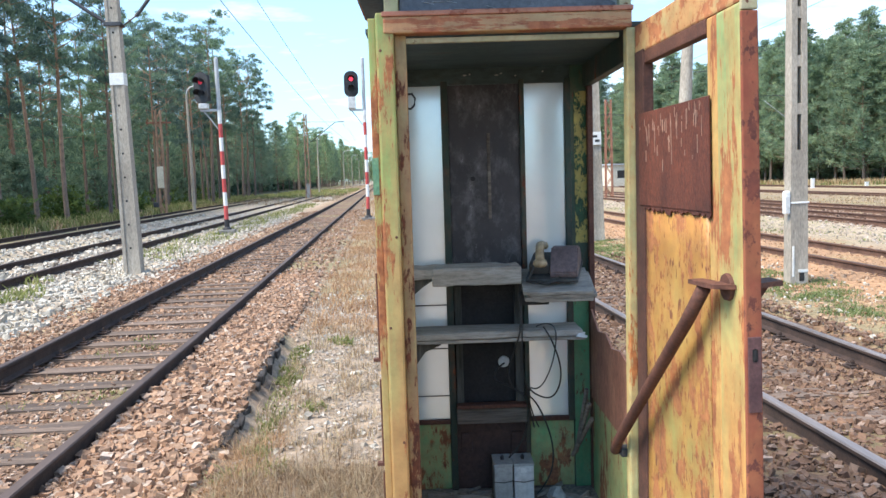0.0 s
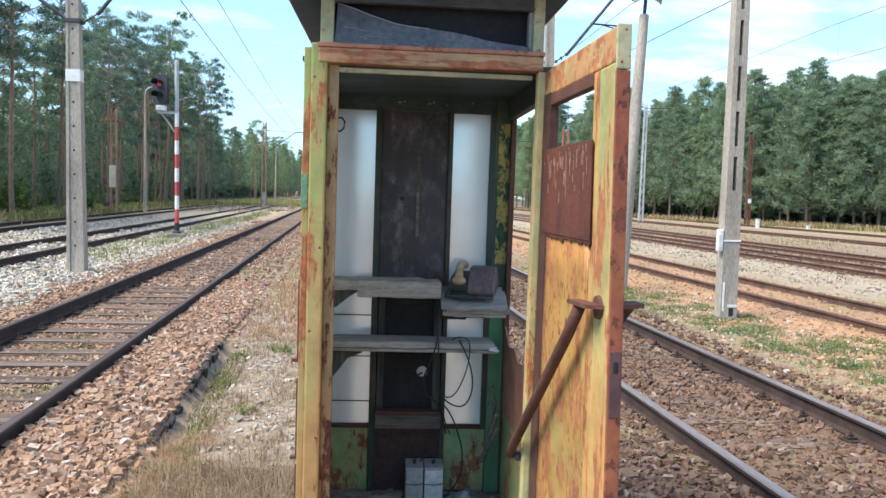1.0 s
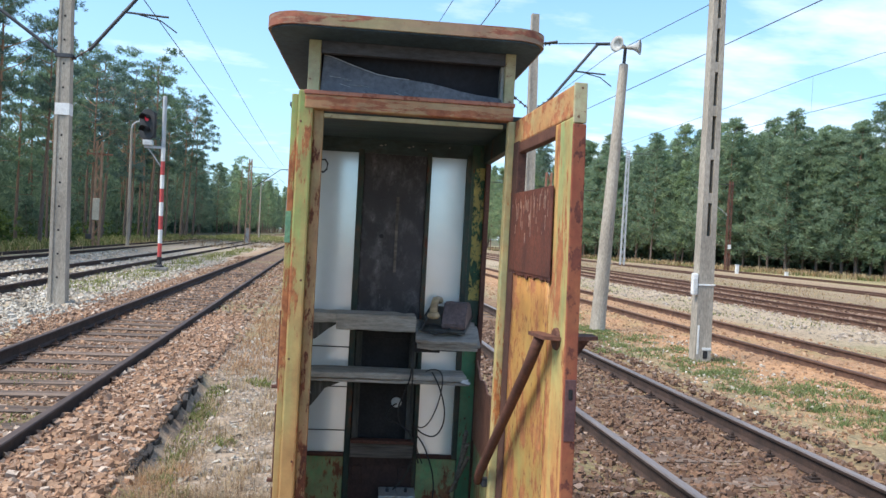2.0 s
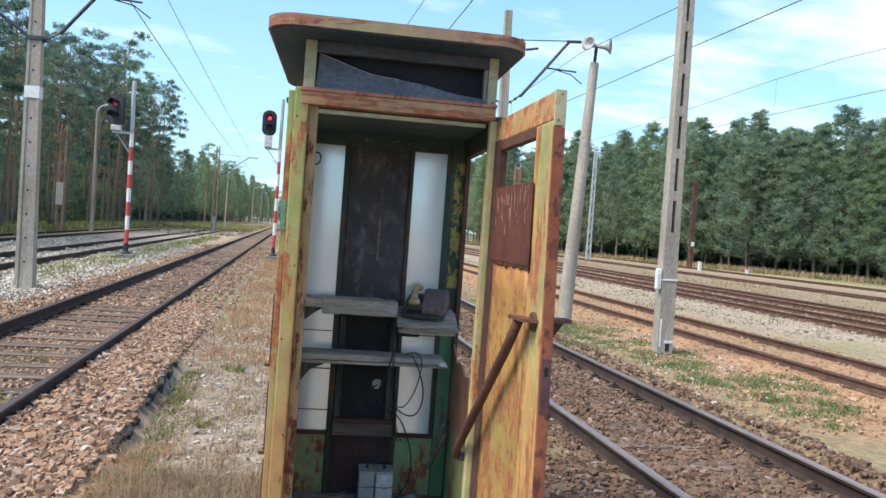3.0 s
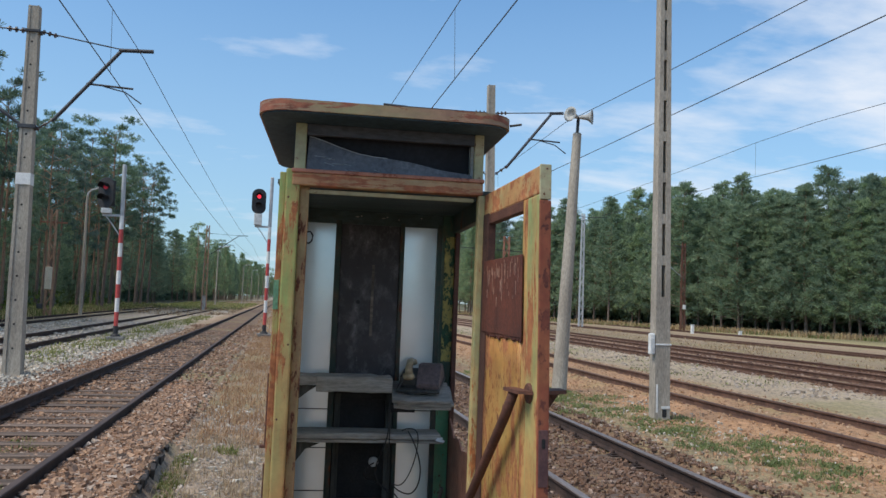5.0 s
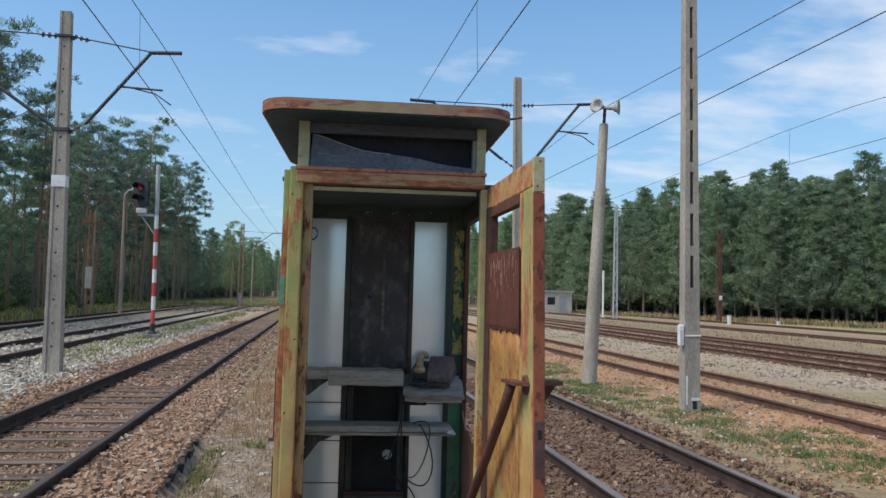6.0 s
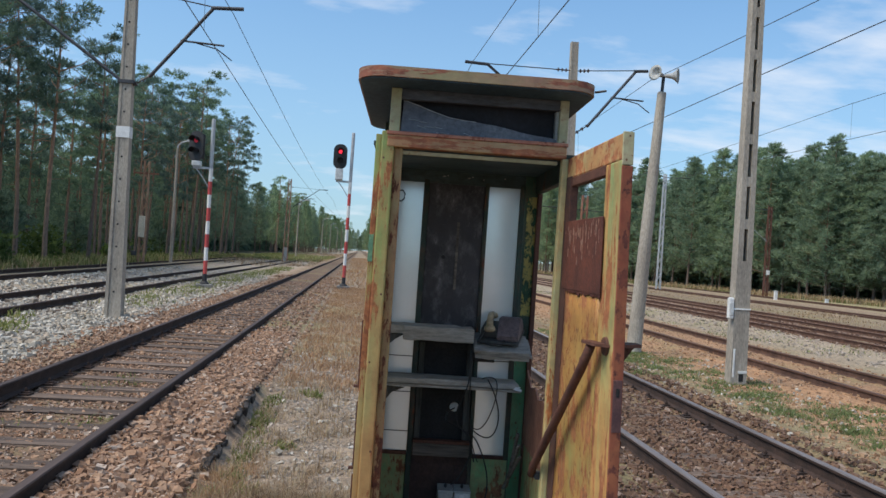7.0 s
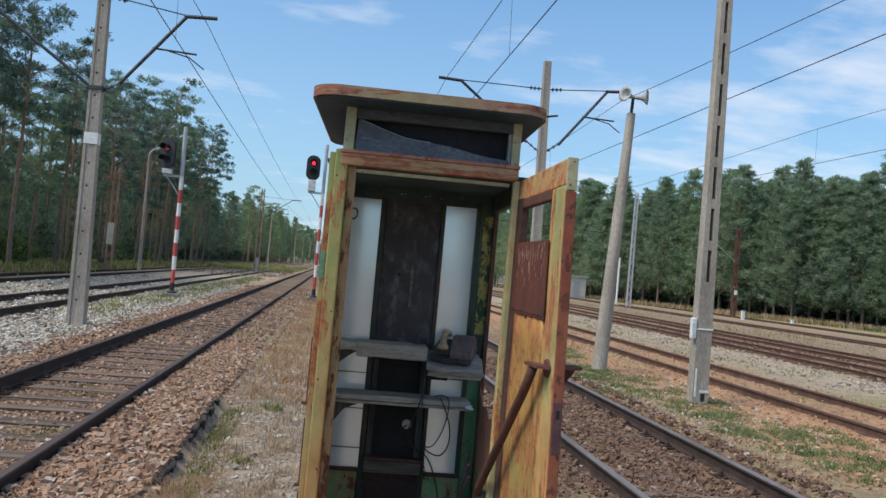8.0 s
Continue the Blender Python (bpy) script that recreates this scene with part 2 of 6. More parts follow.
# Near-black that carries the shade of the gap below the ballast edge.
M_GAP_SHADE = surf("gap_shade_black", (0.020, 0.016, 0.014), (0.05, 0.04, 0.034), 9.0, 60, 0.95, bump=0.7)
M_LOWPANEL = surf("maroon_panel", (0.035, 0.018, 0.016), (0.065, 0.032, 0.026), 5.0, 60, 0.75)
M_GREYWOOD = surf("weathered_wood", (0.24, 0.215, 0.185), (0.40, 0.36, 0.31), 5.0, 45, 0.95, bump=0.7, stretch=(0.3, 1.6, 1.6), jitter=0.45)
M_GREYWOOD_D = surf("dark_weathered_wood", (0.12, 0.10, 0.084), (0.23, 0.195, 0.16), 7.0, 45, 0.95, bump=0.7, stretch=(0.12, 1.6, 1.6), jitter=0.6)
M_SLEEPER = surf("sleeper_wood", (0.085, 0.058, 0.044), (0.19, 0.135, 0.10), 5.0, 40, 0.95, bump=0.8, stretch=(0.15, 1.5, 1.5), jitter=0.6, rand=0.3)
M_RAIL = surf("rail_side_steel", (0.028, 0.016, 0.012), (0.060, 0.034, 0.025), 5.0, 60, 0.95, bump=0.3)
M_RAIL_R = surf("rusty_rail_side_steel", (0.080, 0.040, 0.027), (0.15, 0.080, 0.053), 5.0, 60, 0.9, bump=0.3)
M_RAILTOP = surf("rail_head_steel", (0.19, 0.145, 0.12), (0.32, 0.26, 0.23), 3.0, 50, 0.4, metal=0.45, bump=0.1, stretch=(1, 0.1, 1), jitter=0.3)
M_RAILTOP_L = surf("dull_rail_head_steel", (0.050, 0.033, 0.028), (0.09, 0.062, 0.052), 3.0, 50, 0.85, metal=0.0, bump=0.1, stretch=(1, 0.1, 1), jitter=0.3)
M_RAILTOP_R = surf("rusty_rail_head_steel", (0.075, 0.038, 0.026), (0.13, 0.07, 0.048), 3.0, 50, 0.7, metal=0.0, bump=0.1, stretch=(1, 0.1, 1), jitter=0.3)
M_CONC = surf("pole_concrete", (0.29, 0.255, 0.21), (0.43, 0.385, 0.32), 2.5, 45, 0.95, bump=0.45, stretch=(1, 1, 0.3), jitter=0.4, third=(0.24, 0.20, 0.16))
M_CONC_D = surf("dark_concrete", (0.16, 0.15, 0.14), (0.26, 0.25, 0.23), 3.5, 40, 0.95, bump=0.5)
M_TEAL = surf("old_teal_paint", (0.09, 0.22, 0.13), (0.16, 0.30, 0.16), 14.0, 80, 0.6, bump=0.2)
M_WHITE = surf("white_paint", (0.62, 0.62, 0.60), (0.78, 0.78, 0.76), 4.0, 50, 0.6, bump=0.15, jitter=0.25)
M_RED = surf("red_paint", (0.42, 0.05, 0.05), (0.55, 0.08, 0.07), 4.0, 50, 0.55, bump=0.15, jitter=0.3)
M_GREY = surf("grey_paint", (0.34, 0.36, 0.38), (0.44, 0.46, 0.48), 4.0, 50, 0.55, bump=0.1, jitter=0.2)
M_DARK = surf("black_paint", (0.012, 0.012, 0.014), (0.03, 0.03, 0.034), 6.0, 50, 0.6, bump=0.1)
M_STEEL = surf("dark_steel", (0.032, 0.036, 0.044), (0.065, 0.07, 0.08), 5.0, 40, 0.6, metal=0.2, bump=0.15)
M_WIRE = surf("wire_metal", (0.06, 0.065, 0.07), (0.10, 0.11, 0.115), 3.0, 20, 0.6, metal=0.3, bump=0.0)
M_CABLE = surf("black_cable", (0.012, 0.012, 0.012), (0.03, 0.028, 0.026), 9.0, 60, 0.6)
M_INSUL = surf("insulator_glaze", (0.05, 0.035, 0.03), (0.09, 0.06, 0.05), 9.0, 40, 0.3)
M_BOXW = surf("box_enamel", (0.50, 0.51, 0.50), (0.66, 0.67, 0.66), 6.0, 50, 0.5, bump=0.15, jitter=0.3)
M_BOXG = surf("box_grey", (0.30, 0.31, 0.30), (0.42, 0.43, 0.42), 6.0, 50, 0.55, bump=0.15, jitter=0.3)
M_PHONE = surf("phone_case", (0.085, 0.055, 0.052), (0.14, 0.095, 0.09), 7.0, 60, 0.55, bump=0.2)
M_PHONE_B = surf("phone_base", (0.035, 0.035, 0.033), (0.07, 0.068, 0.062), 7.0, 60, 0.6, bump=0.2)
M_IVORY = surf("handset_ivory", (0.32, 0.22, 0.12), (0.50, 0.38, 0.22), 12.0, 50, 0.5, bump=0.2, third=(0.16, 0.10, 0.06))
M_CREAM = surf("cream_board_paint", (0.62, 0.54, 0.40), (0.74, 0.66, 0.52), 2.0, 30, 0.8)
M_FARMAST = surf("mast_rusty_paint", (0.30, 0.175, 0.115), (0.46, 0.30, 0.20), 2.0, 30, 0.85, bump=0.2)
M_WALL = surf("pale_wall", (0.60, 0.56, 0.46), (0.72, 0.68, 0.57), 1.0, 12, 0.9)
M_LAMPGLASS = surf("lamp_lens", (0.5, 0.5, 0.5), (0.7, 0.7, 0.7), 5.0, 30, 0.25)


def glow(name, colour, strength):
    m, nt, p = mat_base(name, 0.3)
    p.inputs["Base Color"].default_value = (*colour, 1)
    p.inputs["Emission Color"].default_value = (*colour, 1)
    p.inputs["Emission Strength"].default_value = strength
    return m


M_REDLIGHT = glow("red_signal_light", (1.0, 0.03, 0.06), 0.9)
M_REDDULL = glow("dim_red_signal_light", (0.45, 0.02, 0.04), 0.25)


def pane_mat():
    """Milky window pane: lets the light behind through and mirrors the sky in its face."""
    m, nt, p = mat_base("milky_pane", 0.3)
    v = coords(nt)
    n = noise_fac(nt, v, 3.0, 5.0, 0.6)
    col = ramp(nt, n, [(0.35, (0.80, 0.84, 0.82)), (0.65, (0.90, 0.93, 0.92))])
    nt.links.new(col, p.inputs["Base Color"])
    tr = nt.nodes.new("ShaderNodeBsdfTranslucent")
    nt.links.new(col, tr.inputs["Color"])
    milk = nt.nodes.new("ShaderNodeMixShader"); milk.inputs[0].default_value = 0.6
    nt.links.new(p.outputs[0], milk.inputs[1]); nt.links.new(tr.outputs[0], milk.inputs[2])
    gl = nt.nodes.new("ShaderNodeBsdfGlossy"); gl.inputs["Color"].default_value = (0.92, 0.95, 0.97, 1)
    smear = nt.nodes.new("ShaderNodeMapRange")
    smear.inputs["To Min"].default_value, smear.inputs["To Max"].default_value = 0.06, 0.22
    nt.links.new(noise_fac(nt, v, 6.0, 5.0, 0.7, 2.3), smear.inputs["Value"])
    nt.links.new(smear.outputs[0], gl.inputs["Roughness"])
    mx = nt.nodes.new("ShaderNodeMixShader"); mx.inputs[0].default_value = 0.36
    nt.links.new(milk.outputs[0], mx.inputs[1]); nt.links.new(gl.outputs[0], mx.inputs[2])
    nt.links.new(mx.outputs[0], nt.nodes["Material Output"].inputs["Surface"])
    return m


M_PANE = pane_mat()


def leaf_mat(name, dark, mid, light, obj=0.3, through=0.5):
    """Foliage: tone varies by tuft and by tree; a little light comes through."""
    m, nt, p = mat_base(name, 0.75)
    gi = nt.nodes.new("ShaderNodeNewGeometry")
    col = ramp(nt, gi.outputs["Random Per Island"], [(0.0, dark), (0.5, mid), (1.0, light)])
    oi = nt.nodes.new("ShaderNodeObjectInfo")
    col = mixc(nt, 1.0, col, ramp(nt, oi.outputs["Random"], [(0.0, (1 - obj, 1 - obj, 1 - obj * 0.6)), (1.0, (1 + obj, 1 + obj * 0.8, 1 - obj * 0.3))]), "MULTIPLY")
    nt.links.new(col, p.inputs["Base Color"])
    p.inputs["Specular IOR Level"].default_value = 0.2
    tr = nt.nodes.new("ShaderNodeBsdfTranslucent"); nt.links.new(col, tr.inputs["Color"])
    mx = nt.nodes.new("ShaderNodeMixShader"); mx.inputs[0].default_value = through
    nt.links.new(p.outputs[0], mx.inputs[1]); nt.links.new(tr.outputs[0], mx.inputs[2])
    nt.links.new(mx.outputs[0], nt.nodes["Material Output"].inputs["Surface"])
    return m


M_PINE = leaf_mat("pine_needles", (0.078, 0.135, 0.110), (0.138, 0.212, 0.165), (0.210, 0.290, 0.210), 0.25, 0.5)
M_PINE_R = leaf_mat("young_pine_needles", (0.130, 0.200, 0.138), (0.215, 0.305, 0.200), (0.320, 0.410, 0.270), 0.18, 0.48)
M_DRY_R = leaf_mat("reddish_dry_grass", (0.27, 0.155, 0.10), (0.39, 0.25, 0.155), (0.50, 0.36, 0.235), 0.1)
M_GRASS_G = leaf_mat("fresh_grass", (0.13, 0.17, 0.06), (0.20, 0.25, 0.095), (0.31, 0.34, 0.15), 0.1)
M_DRY = leaf_mat("dry_grass", (0.22, 0.145, 0.09), (0.38, 0.28, 0.18), (0.56, 0.46, 0.31), 0.1)
M_STALK = leaf_mat("dead_stalk", (0.09, 0.055, 0.04), (0.16, 0.10, 0.07), (0.25, 0.17, 0.11), 0.1)
M_GRASS = leaf_mat("green_grass", (0.10, 0.125, 0.04), (0.18, 0.205, 0.075), (0.33, 0.33, 0.15), 0.1)
M_BUSH = leaf_mat("bush_leaves", (0.05, 0.085, 0.03), (0.09, 0.14, 0.045), (0.16, 0.22, 0.07), 0.2)


def bark_mat():
    """Pine bark: grey-brown below, orange above."""
    m, nt, p = mat_base("pine_bark", 0.9)
    v = coords(nt, (1, 1, 0.35))
    t = nt.nodes.new("ShaderNodeTexCoord")
    s = nt.nodes.new("ShaderNodeSeparateXYZ"); nt.links.new(t.outputs["Object"], s.inputs[0])
    mr = nt.nodes.new("ShaderNodeMapRange")
    mr.inputs["From Min"].default_value, mr.inputs["From Max"].default_value = 1.5, 7.0
    nt.links.new(s.outputs["Z"], mr.inputs["Value"])
    c = ramp(nt, mr.outputs[0], [(0.0, (0.19, 0.15, 0.125)), (0.55, (0.28, 0.19, 0.135)), (1.0, (0.32, 0.20, 0.13))])
    n = noise_fac(nt, v, 14, 5, 0.7)
    c = mixc(nt, 1.0, c, ramp(nt, n, [(0.3, (0.5,) * 3), (0.7, (1.2,) * 3)]), "MULTIPLY")
    oi = nt.nodes.new("ShaderNodeObjectInfo")
    c = mixc(nt, 1.0, c, ramp(nt, oi.outputs["Random"], [(0.0, (0.6, 0.62, 0.66)), (1.0, (1.15, 1.05, 1.0))]), "MULTIPLY")
    nt.links.new(c, p.inputs["Base Color"])
    bumped(nt, p, n, 0.6, 0.02)
    return m


M_BARK = bark_mat()


def stone_mat(name, tones, warm=(1.03, 0.975, 0.90)):
    m, nt, p = mat_base(name, 0.92)
    gi = nt.nodes.new("ShaderNodeNewGeometry")
    col = ramp(nt, gi.outputs["Random Per Island"], [(i / (len(tones) - 1), c) for i, c in enumerate(tones)])
    n = noise_fac(nt, coords(nt), 45, 4, 0.7)
    col = mixc(nt, 1.0, col, ramp(nt, n, [(0.3, (0.65,) * 3), (0.7, (1.15,) * 3)]), "MULTIPLY")
    col = mixc(nt, 1.0, col, warm, "MULTIPLY")
    nt.links.new(col, p.inputs["Base Color"])
    bumped(nt, p, n, 0.4, 0.01)
    return m


M_STONE_P = stone_mat("pink_ballast", [(0.15, 0.085, 0.055), (0.38, 0.23, 0.14), (0.26, 0.175, 0.12), (0.48, 0.33, 0.22), (0.20, 0.13, 0.09), (0.42, 0.27, 0.17), (0.31, 0.23, 0.175), (0.56, 0.48, 0.40)], (0.87, 0.81, 0.775))
M_STONE_W = stone_mat("pale_limestone", [(0.31, 0.285, 0.25), (0.49, 0.465, 0.42), (0.33, 0.295, 0.25), (0.60, 0.575, 0.53), (0.20, 0.165, 0.13), (0.46, 0.435, 0.39)], (1.0, 0.975, 0.92))
M_STONE_E = stone_mat("earth_pebbles", [(0.30, 0.25, 0.20), (0.38, 0.32, 0.26), (0.24, 0.19, 0.14), (0.46, 0.40, 0.34), (0.33, 0.26, 0.20)], (1, 1, 1))
M_STONE_O = stone_mat("sandy_ballast", [(0.31, 0.18, 0.105), (0.38, 0.25, 0.16), (0.24, 0.145, 0.085), (0.46, 0.34, 0.24), (0.34, 0.21, 0.13)])
M_STONE_B = stone_mat("brown_ballast", [(0.06, 0.038, 0.029), (0.14, 0.088, 0.060), (0.095, 0.062, 0.044), (0.19, 0.122, 0.083), (0.145, 0.094, 0.066), (0.125, 0.087, 0.067), (0.30, 0.25, 0.215)], (1.08, 0.96, 0.88))


def ground_mat():
    """Strips of ballast, earth, grass and sand that run along the tracks, with ragged borders."""
    m, nt, p = mat_base("ground_earth", 0.95)
    g = nt.nodes.new("ShaderNodeNewGeometry")
    s = nt.nodes.new("ShaderNodeSeparateXYZ"); nt.links.new(g.outputs["Position"], s.inputs[0])
    pos = g.outputs["Position"]
    wob = noise_fac(nt, pos, 0.7, 5.0, 0.65)
    ma = nt.nodes.new("ShaderNodeMath"); ma.operation = "MULTIPLY_ADD"
    ma.inputs[1].default_value, ma.inputs[2].default_value = 2.2, -1.1
    nt.links.new(wob, ma.inputs[0])
    ad = nt.nodes.new("ShaderNodeMath"); ad.operation = "ADD"
    nt.links.new(s.outputs["X"], ad.inputs[0]); nt.links.new(ma.outputs[0], ad.inputs[1])
    mr = nt.nodes.new("ShaderNodeMapRange")
    mr.inputs["From Min"].default_value, mr.inputs["From Max"].default_value = -20, 50
    nt.links.new(ad.outputs[0], mr.inputs["Value"])
    # Darker from -3.4 to -1.3: shade of gaps between ballast stones in the colour.
    zones = [(-18, (0.060, 0.062, 0.030)), (-15, (0.16, 0.16, 0.075)), (-13.6, (0.20, 0.17, 0.11)), (-11, (0.22, 0.19, 0.15)),
             (-10, (0.34, 0.30, 0.255)), (-5.0, (0.38, 0.34, 0.295)), (-4.4, (0.36, 0.27, 0.20)), (-3.4, (0.145, 0.096, 0.068)), (-1.3, (0.155, 0.104, 0.074)),
             (-0.9, (0.28, 0.235, 0.19)), (1.4, (0.29, 0.225, 0.165)), (2.2, (0.125, 0.08, 0.055)), (4.6, (0.19, 0.125, 0.08)), (5.2, (0.23, 0.20, 0.12)),
             (6.3, (0.34, 0.21, 0.12)), (7.2, (0.38, 0.23, 0.13)), (9.6, (0.32, 0.205, 0.125)), (10.4, (0.31, 0.26, 0.195)), (13.0, (0.37, 0.32, 0.25)),
             (13.9, (0.24, 0.165, 0.12)), (19.0, (0.24, 0.165, 0.12)), (20.0, (0.21, 0.165, 0.11)), (25.5, (0.27, 0.215, 0.155)), (28, (0.23, 0.165, 0.12)),
             (33, (0.30, 0.24, 0.17)), (38, (0.33, 0.29, 0.17)), (42, (0.24, 0.22, 0.12)), (48, (0.08, 0.08, 0.04))]
    col = ramp(nt, mr.outputs[0], [((x + 20) / 70, c) for x, c in zones])
    gm = ramp(nt, noise_fac(nt, pos, 0.35, 6.0, 0.7, 5.0), [(0.50, (0, 0, 0)), (0.62, (0.55, 0.55, 0.55))])
    col = mixc(nt, gm, col, (0.24, 0.23, 0.11))
    vo = nt.nodes.new("ShaderNodeTexVoronoi"); vo.inputs["Scale"].default_value = 16
    nt.links.new(pos, vo.inputs["Vector"])
    peb = ramp(nt, vo.outputs["Color"], [(0.0, (0.55,) * 3), (1.0, (1.45, 1.40, 1.35))])
    col = mixc(nt, 0.8, col, peb, "MULTIPLY")
    fine = noise_fac(nt, pos, 55, 4, 0.7)
    col = mixc(nt, 1.0, col, ramp(nt, fine, [(0.3, (0.7,) * 3), (0.7, (1.15,) * 3)]), "MULTIPLY")
    col = mixc(nt, 1.0, col, (1.03, 0.97, 0.88), "MULTIPLY")
    nt.links.new(col, p.inputs["Base Color"])
    h = mixc(nt, 0.5, vo.outputs["Distance"], fine)
    bumped(nt, p, h, 0.7, 0.03)
    return m


M_GROUND = ground_mat()


# ---------- building helpers ----------
def box(bm, x0, x1, y0, y1, z0, z1, bevel=0.0, turn=None):
    r = bmesh.ops.create_cube(bm, size=1.0)
    vs = r["verts"]
    c, d = Vector(((x0 + x1) / 2, (y0 + y1) / 2, (z0 + z1) / 2)), Vector((abs(x1 - x0), abs(y1 - y0), abs(z1 - z0)))
    for v in vs:
        q = Vector((v.co.x * d.x, v.co.y * d.y, v.co.z * d.z))
        v.co = c + (turn @ q if turn else q)
    if bevel:
        es = {e for v in vs for e in v.link_edges}
        bmesh.ops.bevel(bm, geom=list(es), offset=bevel, segments=2, affect="EDGES", profile=0.6)
    return bm


def tube(bm, pts, r, n=8, r1=None, caps=True):
    """A round bar along pts; r1: the radius at its end."""
    pts = [Vector(q) for q in pts]
    rings = []
    for i, q in enumerate(pts):
        d = (pts[min(i + 1, len(pts) - 1)] - pts[max(i - 1, 0)]).normalized()
        a = d.cross(Vector((0, 0, 1)))
        if a.length < 1e-3:
            a = d.cross(Vector((0, 1, 0)))
        a.normalize(); b = d.cross(a)
        rr = r if r1 is None else r + (r1 - r) * i / (len(pts) - 1)
        rings.append([bm.verts.new(q + rr * (math.cos(2 * math.pi * k / n) * a + math.sin(2 * math.pi * k / n) * b)) for k in range(n)])
    for u, w in zip(rings, rings[1:]):
        for k in range(n):
            bm.faces.new((u[k], u[(k + 1) % n], w[(k + 1) % n], w[k]))
    if caps:
        bm.faces.new(rings[0][::-1]); bm.faces.new(rings[-1])
    return bm


def lathe(bm, profile, n=16, base=(0, 0, 0), axis="z"):
    """A turned solid: (radius, height) pairs about an axis through base."""
    rings = []
    for r, h in profile:
        ring = []
        for k in range(n):
            c, s = r * math.cos(2 * math.pi * k / n), r * math.sin(2 * math.pi * k / n)
            q = (c, s, h) if axis == "z" else (c, h, s) if axis == "y" else (h, c, s)
            ring.append(bm.verts.new(Vector(base) + Vector(q)))
        rings.append(ring)
    for u, w in zip(rings, rings[1:]):
        for k in range(n):
            bm.faces.new((u[k], u[(k + 1) % n], w[(k + 1) % n], w[k]))
    bm.faces.new(rings[0][::-1]); bm.faces.new(rings[-1])
    return bm


def prism(bm, outline, h0, h1, axis="z"):
    """An outline of 2D points drawn out along an axis."""
    def at(a, b, h):
        return (a, b, h) if axis == "z" else (a, h, b) if axis == "y" else (h, a, b)
    lo = [bm.verts.new(at(a, b, h0)) for a, b in outline]
    hi = [bm.verts.new(at(a, b, h1)) for a, b in outline]
    n = len(outline)
    for k in range(n):
        bm.faces.new((lo[k], lo[(k + 1) % n], hi[(k + 1) % n], hi[k]))
    bm.faces.new(lo[::-1]); bm.faces.new(hi)
    return bm


def bm_new():
    return bmesh.new()


def finish(name, bm, material, smooth=False):
    bmesh.ops.recalc_face_normals(bm, faces=bm.faces[:])
    me = bpy.data.meshes.new(name)
    bm.to_mesh(me); bm.free()
    me.materials.append(material)
    if smooth:
        me.shade_smooth()
    return me


def part(name, bm, material, parent, label="", smooth=False):
    ob = new(name, finish(name, bm, material, smooth))
    ob.parent = parent
    if label:
        tagged(ob, label)
    return ob


def thing(name, label, category, m=None, group="", kind=""):
    ob = new(name)
    ob.empty_display_size = 0.2
    if m is not None:
        ob.matrix_basis = m
    return tagged(ob, label, category, group, kind)


def solid(name, bm, material, label, category, m=None, group="", kind="", smooth=False):
    ob = new(name, finish(name, bm, material, smooth))
    if m is not None:
        ob.matrix_basis = m
    return tagged(ob, label, category, group, kind)


def cloud_mesh(name, verts, faces, material):
    """A mesh from arrays: verts (n, 3), faces (m, k)."""
    me = bpy.data.meshes.new(name)
    n, (f, k) = len(verts), faces.shape
    me.vertices.add(n); me.vertices.foreach_set("co", np.ascontiguousarray(verts, dtype=np.float32).ravel())
    me.loops.add(f * k); me.loops.foreach_set("vertex_index", faces.astype(np.int32).ravel())
    me.polygons.add(f); me.polygons.foreach_set("loop_start", np.arange(0, f * k, k, dtype=np.int32))
    me.update(calc_edges=True)
    me.materials.append(material)
    me.shade_flat()
    return me


rng = np.random.default_rng(7)


def ground_z(x, y):
    """The lie of the land: nearly level, slightly uneven, a bank under the right-hand forest."""
    x, y = np.asarray(x, float), np.asarray(y, float)
    z = np.where((x > -3.95) & (x < -1.62), 0.005, 0.02) * np.sin(x * 1.7 + 0.6 * np.sin(y * 0.9)) * np.sin(y * 1.3 + 0.4) - 0.01
    z = z + np.where((x > -1.62) & (x < -1.08), 0.045, 0.0) + np.where((x > -1.4) & (x < -1.07) & (y > 5.9) & (y < 8.4), 0.03, 0.0) - np.where((x > -1.05) & (x < -0.80) & (y > 5.0) & (y < 8.4), 0.045, 0.0) - np.where((x > -3.95) & (x < -1.62), 0.048, 0.0) + np.where(((x > -1.93) & (x < -1.62)) | ((x > -3.95) & (x < -3.52)), 0.072, 0.0) - np.where((x > 2.2) & (x < 4.7), 0.052, 0.0) + np.where((x > 2.2) & (x < 2.65), 0.04, 0.0)
    z = z - np.where((x > -10) & (x < -6), 0.07, 0.0) - np.where((x > -13.6) & (x < -10.8), 0.05, 0.0)
    z = z - np.where((x > 13.7) & (x < 19.5), 0.05, 0.0) - np.where((x > 7.5) & (x < 9.6), 0.03, 0.0)
    return z


# ---------- ground ----------
def lines(near0, near1, step, far):
    mid = np.arange(near0, near1 + 1e-6, step)
    out, d = [], step
    q = near1
    while q < far:
        d *= 1.22; q += d; out.append(q)
    left, d, q = [], step, near0
    while q > -far:
        d *= 1.22; q -= d; left.append(q)
    return np.array(left[::-1] + list(mid) + out)


